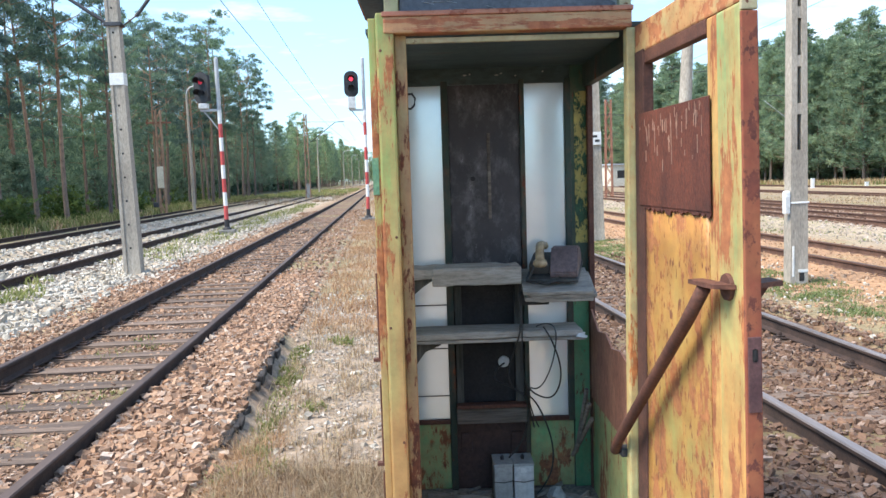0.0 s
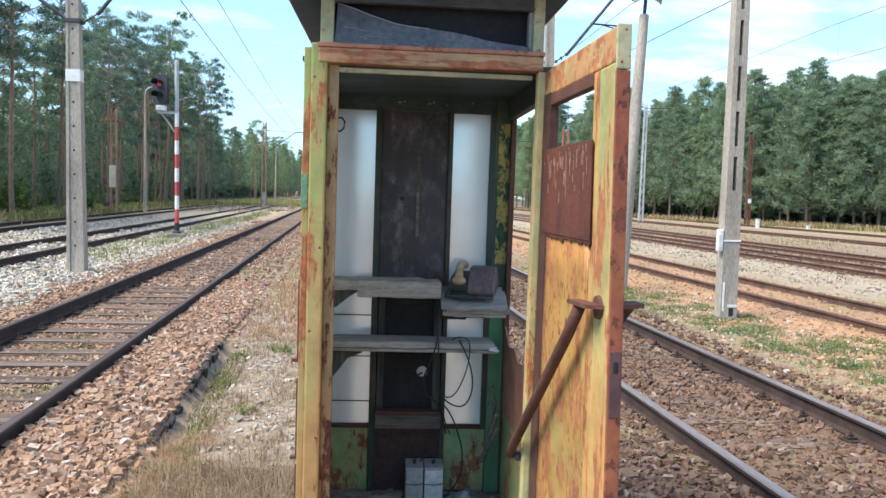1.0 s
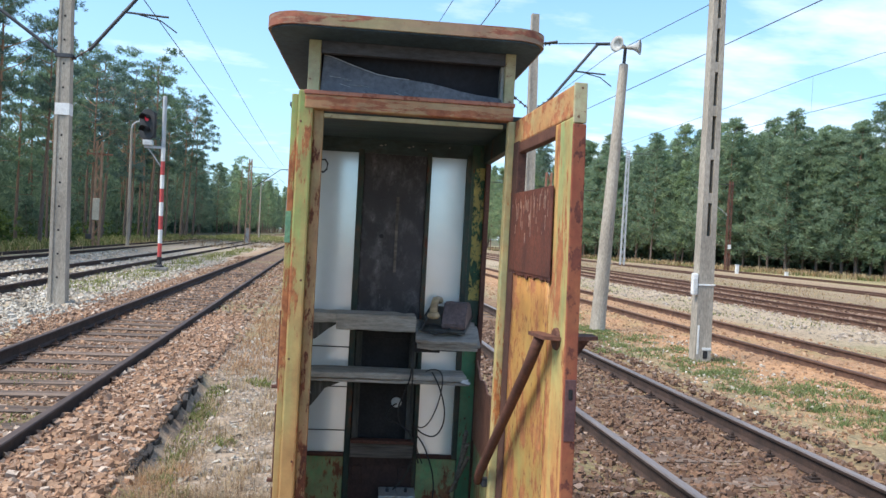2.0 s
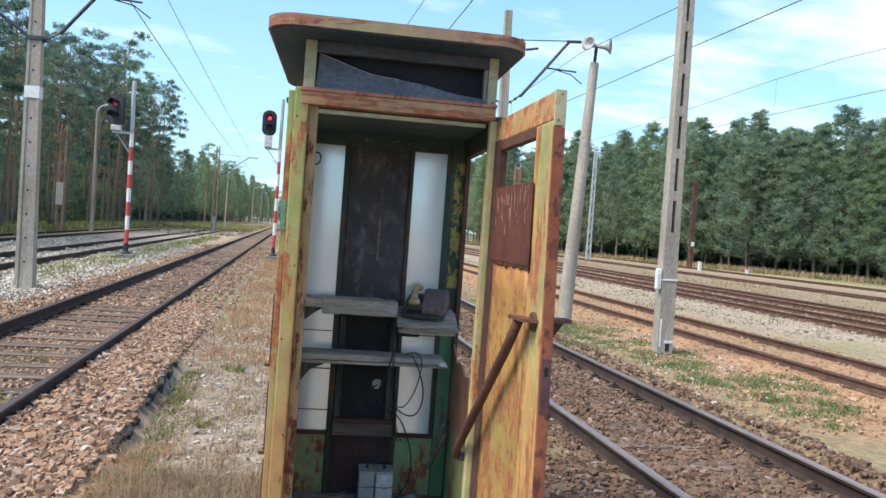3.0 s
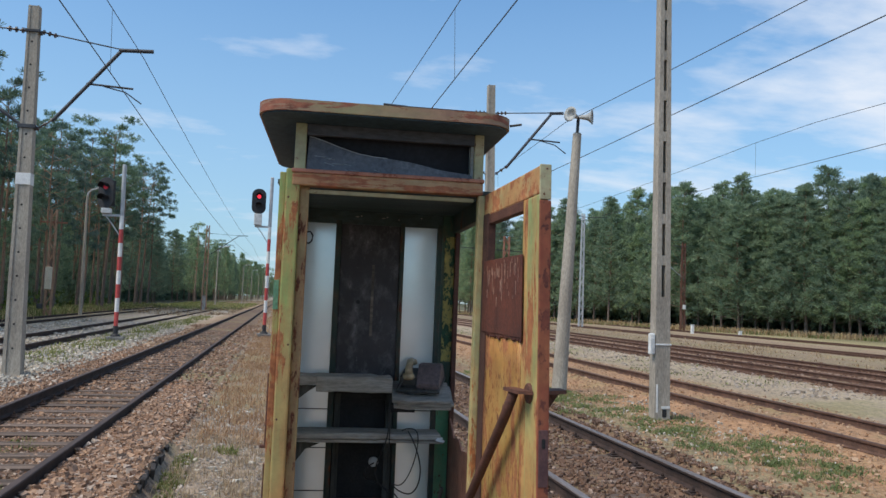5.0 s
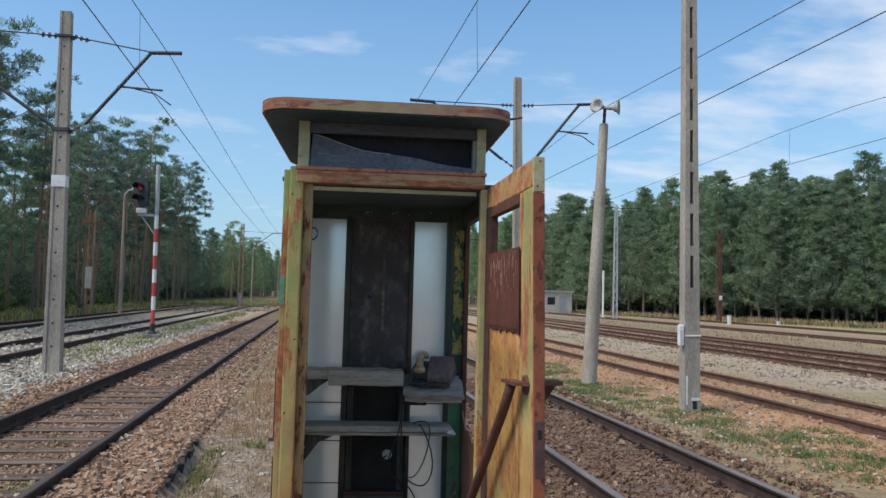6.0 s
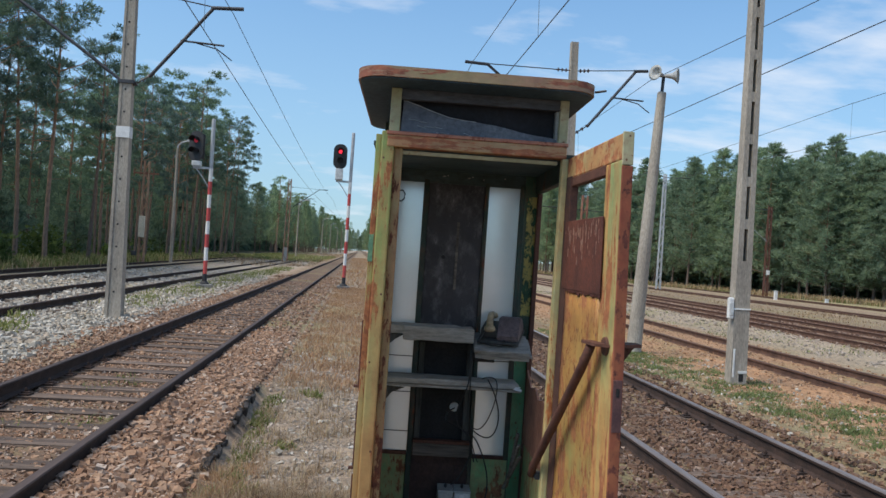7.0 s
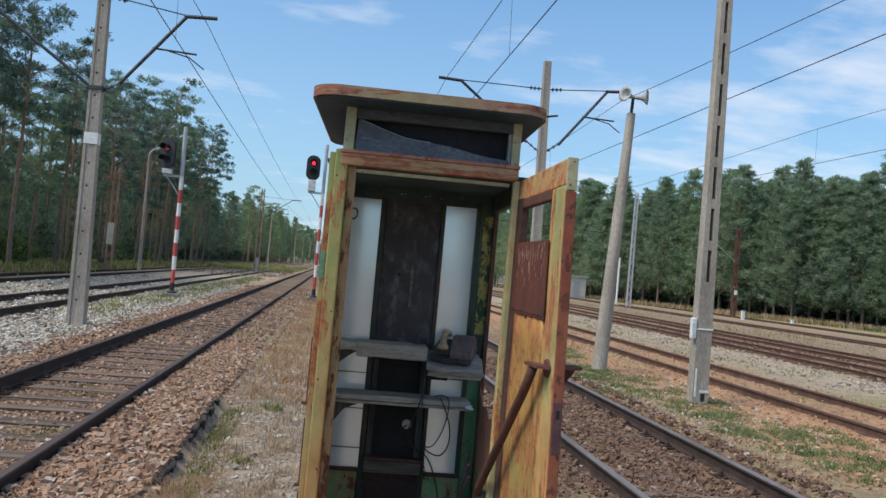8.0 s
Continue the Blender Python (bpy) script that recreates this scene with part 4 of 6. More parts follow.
for z0, z1 in ((0.605, 0.712), (0.717, 0.932), (0.937, 1.132), (1.137, 2.112)):
    pane(0.05, 0.252, z0, z1)
for z0, z1 in ((0.605, 1.132), (1.137, 2.112)):
    pane(0.62, 0.797, z0, z1)
for z in (0.7145, 0.9345, 1.1345):
    bpart("glazing_bar", M_STEEL, (0.05, 0.252, 0.942, 0.952, z - 0.0025, z + 0.0025), bevel=0.0)
bpart("glazing_bar", M_STEEL, (0.62, 0.822, 0.942, 0.952, 1.132, 1.137), bevel=0.0)
# side walls
bpart("side_panel", M_GREEN_LOW, (0.016, 0.026, 0.075, 0.925, 0.2, 1.05), bevel=0.0)
bpart("side_rail", M_GREEN, (0.013, 0.042, 0.075, 0.925, 1.05, 1.085))
bpart("side_rail", M_GREEN_SHADE_D, (0.013, 0.042, 0.075, 0.925, 2.1, 2.185))
# Unseen pane, added translucent so sunlight brightens the inside.
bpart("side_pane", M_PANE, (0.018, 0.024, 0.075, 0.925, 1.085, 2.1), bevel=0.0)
bpart("side_rail", M_GREEN_SHADE_D, (0.88, 0.915, 0.13, 0.925, 2.09, 2.185))
bpart("side_panel", M_GREEN_LOW, (0.899, 0.908, 0.13, 0.925, 0.2, 0.70), bevel=0.0, label="green lower wall sheet")
bm = prism(bm_new(), [(0.13, 0.70), (0.925, 0.70), (0.925, 1.12), (0.84, 1.08), (0.74, 1.03), (0.60, 1.05), (0.50, 1.01), (0.36, 1.03), (0.2, 1.0), (0.13, 1.02)], 0.894, 0.902, "x")
part("rusty_sheet", bm, M_RUSTWALL, booth, "torn rust-brown wall sheet")
bpart("side_jamb", M_RUSTBROWN, (0.892, 0.916, 0.89, 0.925, 0.272, 2.09))
for k in range(3):
    bm = tube(bm_new(), [(0.815 - 0.012 * k, 0.86 - 0.02 * k, 0.46), (0.842, 0.74 - 0.05 * k, 0.78 - 0.05 * k)], 0.010, 5)
    part("loose_lath", bm, M_GREYWOOD_D, booth)


def rounded(u0, u1, v0, v1, r, n=11):
    pts = []
    for cx, cy, a0 in ((u1 - r, v1 - r, 0), (u0 + r, v1 - r, 90), (u0 + r, v0 + r, 180), (u1 - r, v0 + r, 270)):
        for k in range(n):
            a = radians(a0 + 90 * k / (n - 1))
            pts.append((cx + r * math.cos(a), cy + r * math.sin(a)))
    return pts


bm = prism(bm_new(), rounded(-0.078, 0.948, -0.185, 1.22, 0.13), 2.438, 2.482)
es = [e for e in bm.edges if abs(e.verts[0].co.z - e.verts[1].co.z) < 1e-6]
bmesh.ops.bevel(bm, geom=es, offset=0.008, segments=2, affect="EDGES")
roof = part("roof", bm, M_ROOF, booth, "flat roof slab with rounded corners, pinkish rust edge")
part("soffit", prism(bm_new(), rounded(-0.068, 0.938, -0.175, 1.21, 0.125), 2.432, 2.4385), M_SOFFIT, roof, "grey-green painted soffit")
bm = tube(bm_new(), [(0.944, -0.1, 2.455), (0.985, -0.13, 2.458)], 0.005, 6)
part("roof_hook", bm, M_DARK, roof)
# band under the roof
bpart("upper_post", M_PALE, (0.066, 0.112, 0.004, 0.05, 2.236, 2.432))
bpart("upper_post", M_PALE, (0.818, 0.858, 0.004, 0.05, 2.236, 2.432))
bpart("upper_header", M_HEADER, (0.112, 0.818, 0.008, 0.04, 2.385, 2.432))
# Added sheet that fills the shaded void with near-black.
bpart("transom_backing", M_TRANSOM_VOID, (0.09, 0.84, 0.075, 0.081, 2.215, 2.42), bevel=0.0)
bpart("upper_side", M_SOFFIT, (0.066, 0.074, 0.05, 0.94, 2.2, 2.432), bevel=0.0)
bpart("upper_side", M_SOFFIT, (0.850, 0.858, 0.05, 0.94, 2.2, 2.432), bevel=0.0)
# Back sheet black, with the shade inside the upper band in its colour.
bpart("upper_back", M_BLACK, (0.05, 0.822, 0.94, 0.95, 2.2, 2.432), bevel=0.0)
TORN = [(0.81, 2.262), (0.79, 2.264), (0.72, 2.270), (0.654, 2.279), (0.60, 2.291), (0.537, 2.302), (0.45, 2.311), (0.39, 2.315), (0.329, 2.323), (0.28, 2.337), (0.237, 2.350), (0.18, 2.370), (0.14, 2.382), (0.122, 2.384)]
bm = prism(bm_new(), [(0.114, 2.238), (0.816, 2.238)] + TORN, 0.028, 0.034, "y")
for v in bm.verts:
    v.co.y += 0.10 * (v.co.z - 2.238)
sheet = part("torn_sheet", bm, M_TRANSOM, booth, "blackened torn sheet in the upper opening")
# Pale tube drawn along the tear as its highlight.
bm = tube(bm_new(), [(u, 0.028 + 0.10 * (z - 2.238), z) for u, z in TORN[6:]], 0.0018, 5)
part("torn_edge", bm, M_GREY, sheet)

for k in range(9):
    u = random.uniform(0.13, 0.42); z = 2.25 + random.uniform(0.0, 0.07) * (1.4 - 2 * u)
    part("scratch", tube(bm_new(), [(u, 0.0255 + 0.1 * (z - 2.238), z), (u + random.uniform(0.01, 0.05), 0.0255 + 0.1 * (z - 2.238), z - random.uniform(-0.002, 0.012))], 0.0011, 4), M_GREY, sheet)
# Pale piece with the light on the inner side wall in its colour.
bpart("upper_cheek", M_BOXG, (0.806, 0.818, 0.030, 0.074, 2.238, 2.385), bevel=0.0)

# shelves
def roughen(bm, amount, cuts=7):
    """Weathered boards: edges split and worn uneven."""
    bmesh.ops.subdivide_edges(bm, edges=[e for e in bm.edges if e.calc_length() > 0.05], cuts=cuts)
    for v in bm.verts:
        q = v.co * 16
        v.co += Vector((0.3 * noise.noise(q), noise.noise(q + Vector((7, 1, 3))), 0.8 * noise.noise(q + Vector((2, 9, 5))))) * amount
    return bm


bm = bm_new()
box(bm, 0.19, 0.572, 0.755, 0.93, 1.245, 1.322, 0.008)
box(bm, 0.04, 0.20, 0.765, 0.93, 1.275, 1.322, 0.006)
shelf = part("upper_shelf", roughen(bm, 0.009), M_GREYWOOD, booth, "thick weathered grey shelf board")
tilt = Euler((radians(15), 0, radians(-3))).to_matrix()
bm = bm_new()
for k, (a, b, c) in enumerate(((0.575, 0.868, 0.0), (0.60, 0.884, -0.018), (0.585, 0.872, -0.036))):
    box(bm, a, b, 0.655 + 0.012 * k, 0.92, 1.242 + c, 1.258 + c, 0.004, tilt)
part("telephone_shelf", roughen(bm, 0.007), M_GREYWOOD, booth, "stack of sagging grey boards")
bm = prism(bm_new(), [(0.04, 1.27), (0.20, 1.272), (0.15, 1.24), (0.09, 1.19), (0.04, 1.185)], 0.80, 0.815, "y")
part("torn_bracket", bm, M_SLAT, booth)
bm = bm_new()
box(bm, 0.04, 0.83, 0.745, 0.92, 1.014, 1.042, 0.006)
box(bm, 0.045, 0.845, 0.755, 0.92, 0.995, 1.010, 0.004)
part("lower_shelf", roughen(bm, 0.008), M_GREYWOOD, booth, "pair of weathered grey shelf boards")
bm = prism(bm_new(), [(0.80, 1.012), (0.846, 1.004), (0.85, 1.012), (0.835, 1.02), (0.84, 1.028), (0.812, 1.026)], 0.742, 0.756, "y")
part("pale_splinter", bm, M_BOXW, booth)
bm = prism(bm_new(), [(0.05, 0.99), (0.22, 0.985), (0.15, 0.955), (0.11, 0.90), (0.075, 0.855), (0.055, 0.87), (0.085, 0.93)], 0.79, 0.80, "y")
part("torn_bracket", bm, M_SLAT, booth)
part("shelf_apron", box(bm_new(), 0.575, 0.70, 0.83, 0.845, 1.14, 1.20, 0.003), M_BLACK, booth)
part("white_disc", lathe(bm_new(), [(0.008, -0.014), (0.024, -0.010), (0.027, 0.0)], 18, (0.505, 0.956, 0.862), "y"), M_BOXW, booth, "small ivory disc")
part("wire_loop", tube(bm_new(), [(0.125, 0.06, 1.985), (0.145, 0.06, 1.987), (0.155, 0.06, 1.972), (0.152, 0.06, 1.95), (0.140, 0.06, 1.938), (0.122, 0.06, 1.942)], 0.004, 6), M_CABLE, booth, "bent black wire loop")

# door, swung open at a right angle
DOOR = BM.inverted() @ pose(0.882, 2.59, 0, 0, 0, -90)
bm = bm_new()
box(bm, 0.012, 0.155, -0.006, 0.028, 0.34, 2.09, 0.004)
door = part("door", bm, M_CHANNEL, booth, "open yellow and rust-brown steel door")
door.matrix_basis = DOOR


def dpart(name, material, *boxes, bevel=0.004, label=""):
    return bpart(name, material, *boxes, bevel=bevel, label=label, parent=door)


dpart("top_rail", M_DTOP, (0.0, 0.834, -0.002, 0.031, 2.083, 2.176), bevel=0.006)
dpart("window_head", M_RUSTBROWN, (0.155, 0.64, -0.003, 0.028, 2.045, 2.083))
dpart("bottom_rail", M_STILE, (0.012, 0.834, 0.004, 0.031, 0.3, 0.36))
dpart("inner_stile", M_STILE, (0.638, 0.70, 0.0, 0.03, 0.36, 2.083), bevel=0.006)
dpart("outer_stile", M_STILE_G, (0.702, 0.834, -0.003, 0.031, 0.36, 2.083), bevel=0.008)
dpart("edge_tube", M_RUSTRED, (0.836, 0.847, -0.005, 0.034, 0.3, 2.06), bevel=0.003, label="rust-red door edge")
dpart("edge_tube_top", M_PALE, (0.836, 0.847, -0.005, 0.034, 2.062, 2.178), bevel=0.003)
dpart("rusted_plate", M_RUSTPLATE, (0.115, 0.668, -0.0095, -0.0045, 1.602, 1.892), bevel=0.002, label="rusted red-brown sheet")
bm = box(bm_new(), 0.157, 0.645, -0.002, 0.008, 0.36, 1.604)
bmesh.ops.subdivide_edges(bm, edges=bm.edges[:], cuts=10, use_grid_fill=True)
for v in bm.verts:
    v.co.y += 0.004 * noise.noise(v.co * 3.1)
dpanel = part("door_panel", bm, M_YELLOW, door, "flaking ochre-yellow sheet", True)
drips = [(0.158, 1.603)]
for k in range(60):
    drips.append((0.158 + 0.51 * k / 59, 1.600 - 0.022 * abs(noise.noise(Vector((k * 0.31, 2.0, 0.5)))) - 0.012 * abs(noise.noise(Vector((k * 1.1, 5.0, 0.5))))))
bm = prism(bm_new(), drips + [(0.668, 1.603)], -0.0070, -0.004, "y")
part("rust_fringe", bm, M_RUSTPLATE, door, "ragged rust stain below the rusted sheet")
bm = bm_new()
for k in range(55):
    w = 0.13 + 0.5 * random.random() ** 0.7
    top = random.uniform(1.84, 1.888) if k % 3 else random.uniform(1.74, 1.86)
    box(bm, w, w + random.uniform(0.0004, 0.0012), -0.0105, -0.0085, top - random.uniform(0.008, 0.03 + 0.06 * random.random() ** 2), top)
tagged(part("scratched_patch", bm, M_SCRATCH, door, "pale scratches in the rusted sheet"), kind="stuff")
dpart("outer_skin", M_GREEN_LOW, (0.012, 0.834, 0.0305, 0.0335, 0.36, 1.89), bevel=0.0)
dpart("latch_plate", M_LATCH, (0.8455, 0.8495, -0.001, 0.031, 1.14, 1.32), bevel=0.002, label="dark purple-brown latch plate")
part("latch_slot", box(bm_new(), 0.8475, 0.8515, 0.009, 0.021, 1.262, 1.292, 0.004), M_BLACK, door)
bm = tube(bm_new(), [(0.708, -0.045, 1.418), (0.60, -0.045, 1.318), (0.30, -0.055, 1.045), (0.04, -0.065, 0.80), (-0.012, -0.06, 0.748)], 0.0175, 12)
part("handle_bar", bm, M_RUSTBROWN, door, "rusty tube bar across the door", True)
bm = bm_new()
prism(bm, [(0.67, -0.07), (0.78, -0.055), (0.80, -0.004), (0.70, -0.02), (0.665, -0.03)], 1.425, 1.436)
lathe(bm, [(0.032, -0.012), (0.034, -0.006), (0.034, 0.0)], 14, (0.755, 0.0, 1.425), "y")
part("handle_bracket", bm, M_RUSTBROWN, door)
bm = bm_new()
prism(bm, [(0.74, 0.032), (0.83, 0.034), (0.80, 0.11), (0.74, 0.11)], 1.43, 1.442)
prism(bm, [(0.034, 1.43), (0.106, 1.43), (0.044, 1.345)], 0.742, 0.752, "x")
part("outer_handle", bm, M_RUSTBROWN, door)
part("shut_catch", box(bm_new(), -0.02, 0.03, -0.05, 0.0, 0.735, 0.765, 0.006), M_STEEL, door)

# the leaf is warped: its free edge twists out of upright
for o in [door] + list(door.children):
    for v in o.data.vertices:
        v.co.y -= 0.0195 * (v.co.z - 1.25) * max(v.co.x, 0.0) / 0.84

# telephone
tel = thing("telephone", "old dusty brown desk telephone on the sagging shelf boards", "telephone", BM @ pose(0.700, 0.835, 1.292, 14, 0, -16))
bm = prism(bm_new(), [(-0.10, 0.0), (0.11, 0.0), (0.11, 0.03), (0.055, 0.095), (-0.02, 0.115), (-0.07, 0.06), (-0.10, 0.025)], 0.02, 0.135, "x")
bmesh.ops.bevel(bm, geom=bm.edges[:], offset=0.006, segments=2, affect="EDGES")
part("case", bm, M_PHONE, tel, "faded brown plastic case")
part("base_tray", box(bm_new(), -0.085, 0.14, -0.12, 0.12, -0.012, 0.004, 0.006), M_PHONE_B, tel)
part("cradle", box(bm_new(), -0.075, 0.018, -0.07, 0.09, 0.004, 0.055, 0.012), M_PHONE_B, tel)
bm = tube(bm_new(), [(-0.025, -0.085, 0.075), (-0.03, -0.05, 0.105), (-0.035, 0.03, 0.125), (-0.035, 0.09, 0.112)], 0.021, 10, 0.018)
lathe(bm, [(0.026, 0.0), (0.033, 0.012), (0.030, 0.03), (0.018, 0.042)], 14, (-0.025, -0.088, 0.045))
lathe(bm, [(0.026, 0.0), (0.031, 0.012), (0.026, 0.032)], 14, (-0.035, 0.095, 0.082))
hs = part("handset", bm, M_IVORY, tel, "yellowed ivory handset, worn", True)
hs.matrix_basis = Matrix.Translation((0.0, 0.0, 0.012)) @ Matrix.Diagonal((0.95, 0.82, 0.76, 1))
part("cord", tube(bm_new(), [(-0.05, -0.09, 0.05), (-0.07, -0.13, 0.0), (0.0, -0.15, -0.004), (0.07, -0.12, 0.003), (0.05, -0.08, 0.01)], 0.006, 6), M_CABLE, tel)

# relay boxes on the floor
for u, w, m_, lab in ((0.425, 0.082, M_BOXG, "small dull grey metal battery box tied with wire"), (0.513, 0.088, M_BOXW, "small white metal battery box tied with wire")):
    b = thing("battery_box", lab, "box", BM @ pose(u + 0.012, 0.79, 0.272), "battery boxes on the booth floor")
    part("body", box(bm_new(), 0, w, 0, 0.13, 0.0, 0.155, 0.005), m_, b)
    part("lid", box(bm_new(), -0.002, w + 0.002, -0.003, 0.133, 0.155, 0.168, 0.004), M_BOXG, b)
    part("terminal", lathe(bm_new(), [(0.008, 0.0), (0.008, 0.014), (0.004, 0.02)], 8, (w * 0.5, 0.06, 0.168)), M_STEEL, b)
    part("tie_wire", tube(bm_new(), [(-0.002, -0.005, 0.09), (w * 0.5, -0.006, 0.085), (w + 0.002, -0.005, 0.093)], 0.002, 5), M_CABLE, b)
    if m_ == M_BOXW:
        part("sticker", box(bm_new(), 0.03, 0.055, -0.003, 0.001, 0.128, 0.148), M_WHITE, b)


def cable(label, pts, r=0.0035, m_=M_CABLE):
    """A hanging cable, smoothed through its points."""
    cu = bpy.data.curves.new("cable", "CURVE")
    cu.dimensions, cu.bevel_depth, cu.bevel_resolution, cu.resolution_u = "3D", r, 2, 8
    sp = cu.splines.new("NURBS")
    sp.points.add(len(pts) - 1)
    for q, c in zip(sp.points, pts):
        q.co = (*c, 1)
    sp.use_endpoint_u, sp.order_u = True, 3
    o = new("cable", cu)
    dg = bpy.context.evaluated_depsgraph_get()
    me = bpy.data.meshes.new_from_object(o.evaluated_get(dg))
    bpy.data.objects.remove(o)
    me.materials.clear(); me.materials.append(m_)
    ob = new("cable", me)
    ob.matrix_basis = BM
    return tagged(ob, label, "cable", "cables inside the booth")


CL = "thin black telephone cable hanging inside the booth"
cable(CL, [(0.57, 0.80, 1.26), (0.56, 0.74, 1.22), (0.565, 0.735, 1.05), (0.53, 0.74, 0.95), (0.50, 0.78, 0.86), (0.53, 0.78, 0.77), (0.60, 0.76, 0.76), (0.66, 0.80, 0.66), (0.71, 0.82, 0.5), (0.69, 0.80, 0.36), (0.62, 0.78, 0.30)])
cable(CL, [(0.66, 0.74, 1.06), (0.70, 0.73, 1.0), (0.74, 0.73, 0.85), (0.70, 0.74, 0.74), (0.62, 0.74, 0.76), (0.57, 0.75, 0.82), (0.60, 0.78, 0.7), (0.58, 0.78, 0.55), (0.50, 0.76, 0.48)])
cable(CL, [(0.63, 0.75, 1.06), (0.66, 0.735, 1.08), (0.72, 0.735, 1.06), (0.70, 0.735, 0.9), (0.64, 0.74, 0.78), (0.58, 0.76, 0.8), (0.61, 0.76, 0.66), (0.64, 0.8, 0.6)], 0.003)
cable(CL, [(0.505, 0.93, 0.86), (0.46, 0.88, 0.85), (0.45, 0.84, 0.80), (0.52, 0.80, 0.79), (0.59, 0.78, 0.74), (0.62, 0.8, 0.6)], 0.004)
cable(CL, [(0.565, 0.74, 1.2), (0.57, 0.735, 1.0), (0.56, 0.74, 0.9), (0.60, 0.75, 0.72), (0.59, 0.76, 0.62), (0.53, 0.76, 0.5)], 0.003)
bm = bm_new()
bmesh.ops.create_icosphere(bm, subdivisions=2, radius=0.055)
for v in bm.verts:
    v.co = v.co * (1 + 0.5 * noise.noise(v.co * 22)) + Vector((0, 0, 0.02))
    v.co.z = max(0.0, v.co.z * (0.9 + 5.0 * v.co.x))
solid("rubble_lump", bm, M_BOXG, "broken pale lump of plaster on the booth floor", "rubble", BM @ pose(0.715, 0.80, 0.274, 0, 0, 20) @ Matrix.Diagonal((0.75, 0.75, 0.75, 1)))
bm = bm_new()
for k in range(150):
    x, y, a, l = random.uniform(0.12, 0.84), random.uniform(0.1, 0.9), random.uniform(0, 6.28), random.uniform(0.02, 0.09)
    if 0.40 < x < 0.62 and y > 0.66:
        continue
    w, h = random.uniform(0.003, 0.012), random.uniform(0.003, 0.02)
    box(bm, x - l, x + l, y - w, y + w, 0.27, 0.276 + h, 0, Euler((0, random.uniform(-0.12, 0.12), a)).to_matrix())
solid("floor_debris", bm, M_GREYWOOD, "dark rotten debris on the booth floor", "debris", BM, kind="stuff")


# ---------- poles and masts ----------
def concrete_pole(m, h, wb, wt, db, dt, slots, label, band=None, holes=True):
    """A tapered concrete pole with a channelled front; slots: heights where its openings begin."""
    p = thing("concrete_pole", label, "utility pole", m)
    wid = lambda z: wb + (wt - wb) * z / h
    dep = lambda z: db + (dt - db) * z / h
    bm = bm_new()
    def tap(x0, x1, y0, y1, z0, z1):
        q = [bm.verts.new((sx * wid(z), sy * dep(z), z)) for z in (z0, z1) for sx, sy in ((x0, y0), (x1, y0), (x1, y1), (x0, y1))]
        for f in ((0, 1, 5, 4), (1, 2, 6, 5), (2, 3, 7, 6), (3, 0, 4, 7), (3, 2, 1, 0), (4, 5, 6, 7)):
            bm.faces.new([q[k] for k in f])
    if slots:
        tap(-0.5, 0.5, -0.5, 0.5, -0.3, slots[0])
        tap(-0.5, -0.14, -0.5, 0.5, slots[0], h); tap(0.14, 0.5, -0.5, 0.5, slots[0], h)
        tap(-0.14, 0.14, 0.3, 0.44, slots[0], h)
        for a, b in zip(slots, list(slots[1:]) + [h]):
            tap(-0.14, 0.14, -0.46, 0.3, b - 0.16, b)
    else:
        tap(-0.5, -0.3, -0.5, 0.5, -0.3, h); tap(0.3, 0.5, -0.5, 0.5, -0.3, h); tap(-0.3, 0.3, -0.42, 0.42, -0.3, h)
    part("shaft", bm, M_CONC, p)
    if holes and not slots:
        for k in range(14):
            z = 0.5 + k * 0.47
            part("bolt_hole", lathe(bm_new(), [(0.022, -0.004), (0.022, 0.002)], 8, (0, -0.42 * dep(z), z), "y"), M_BLACK, p)
    if band:
        z0, z1 = band
        bm = bm_new()
        box(bm, -0.5 * wid(z0) - 0.004, 0.5 * wid(z0) + 0.004, -0.5 * dep(z0) - 0.004, 0.5 * dep(z0) + 0.004, z0, z1)
        part("white_band", bm, M_WHITE, p)
    return p


def insulator(bm, a, b, r=0.045, n=3):
    a, b = Vector(a), Vector(b)
    tube(bm, [a, b], r * 0.35, 6)
    for k in range(n):
        c = a.lerp(b, (k + 0.5) / n)
        d = (b - a).normalized() * 0.014
        tube(bm, [c - d, c, c + d], r, 8)
    return bm


def cantilever(p, side, z0, z1, reach, tip, zt):
    """The arm that holds the overhead wires: strut, top piece, stay and steady arm."""
    s = side
    part("strut", tube(bm_new(), [(s * 0.45, 0, z0 + 0.1), (s * reach, 0, z1)], 0.038, 8), M_STEEL, p)
    part("insulator", insulator(bm_new(), (s * 0.12, 0, z0 - 0.12), (s * 0.5, 0, z0 + 0.15)), M_INSUL, p)
    part("tip_arm", tube(bm_new(), [(s * (reach - 0.05), 0, z1), (s * tip, 0, z1 + 0.03)], 0.042, 8), M_STEEL, p)
    part("stay", tube(bm_new(), [(s * 0.1, 0, zt), (s * reach, 0, z1 + 0.02)], 0.014, 6), M_STEEL, p)
    part("insulator", insulator(bm_new(), (s * 0.14, 0, zt), (s * 0.46, 0, zt + (z1 - zt) * 0.28), 0.05), M_INSUL, p)
    f = (reach - 0.45) * 0.52 + 0.45
    zf = z0 + 0.1 + (z1 - z0 - 0.1) * 0.52
    part("steady_tube", tube(bm_new(), [(s * (f - 0.05), 0, zf), (s * (f + 0.85), 0, zf - 0.04)], 0.022, 6), M_STEEL, p)
    part("steady_arm", tube(bm_new(), [(s * (f + 0.28), 0, zf - 0.03), (s * (f + 0.7), 0, zf - 0.12), (s * (f + 1.02), 0, zf - 0.34)], 0.014, 6), M_STEEL, p)


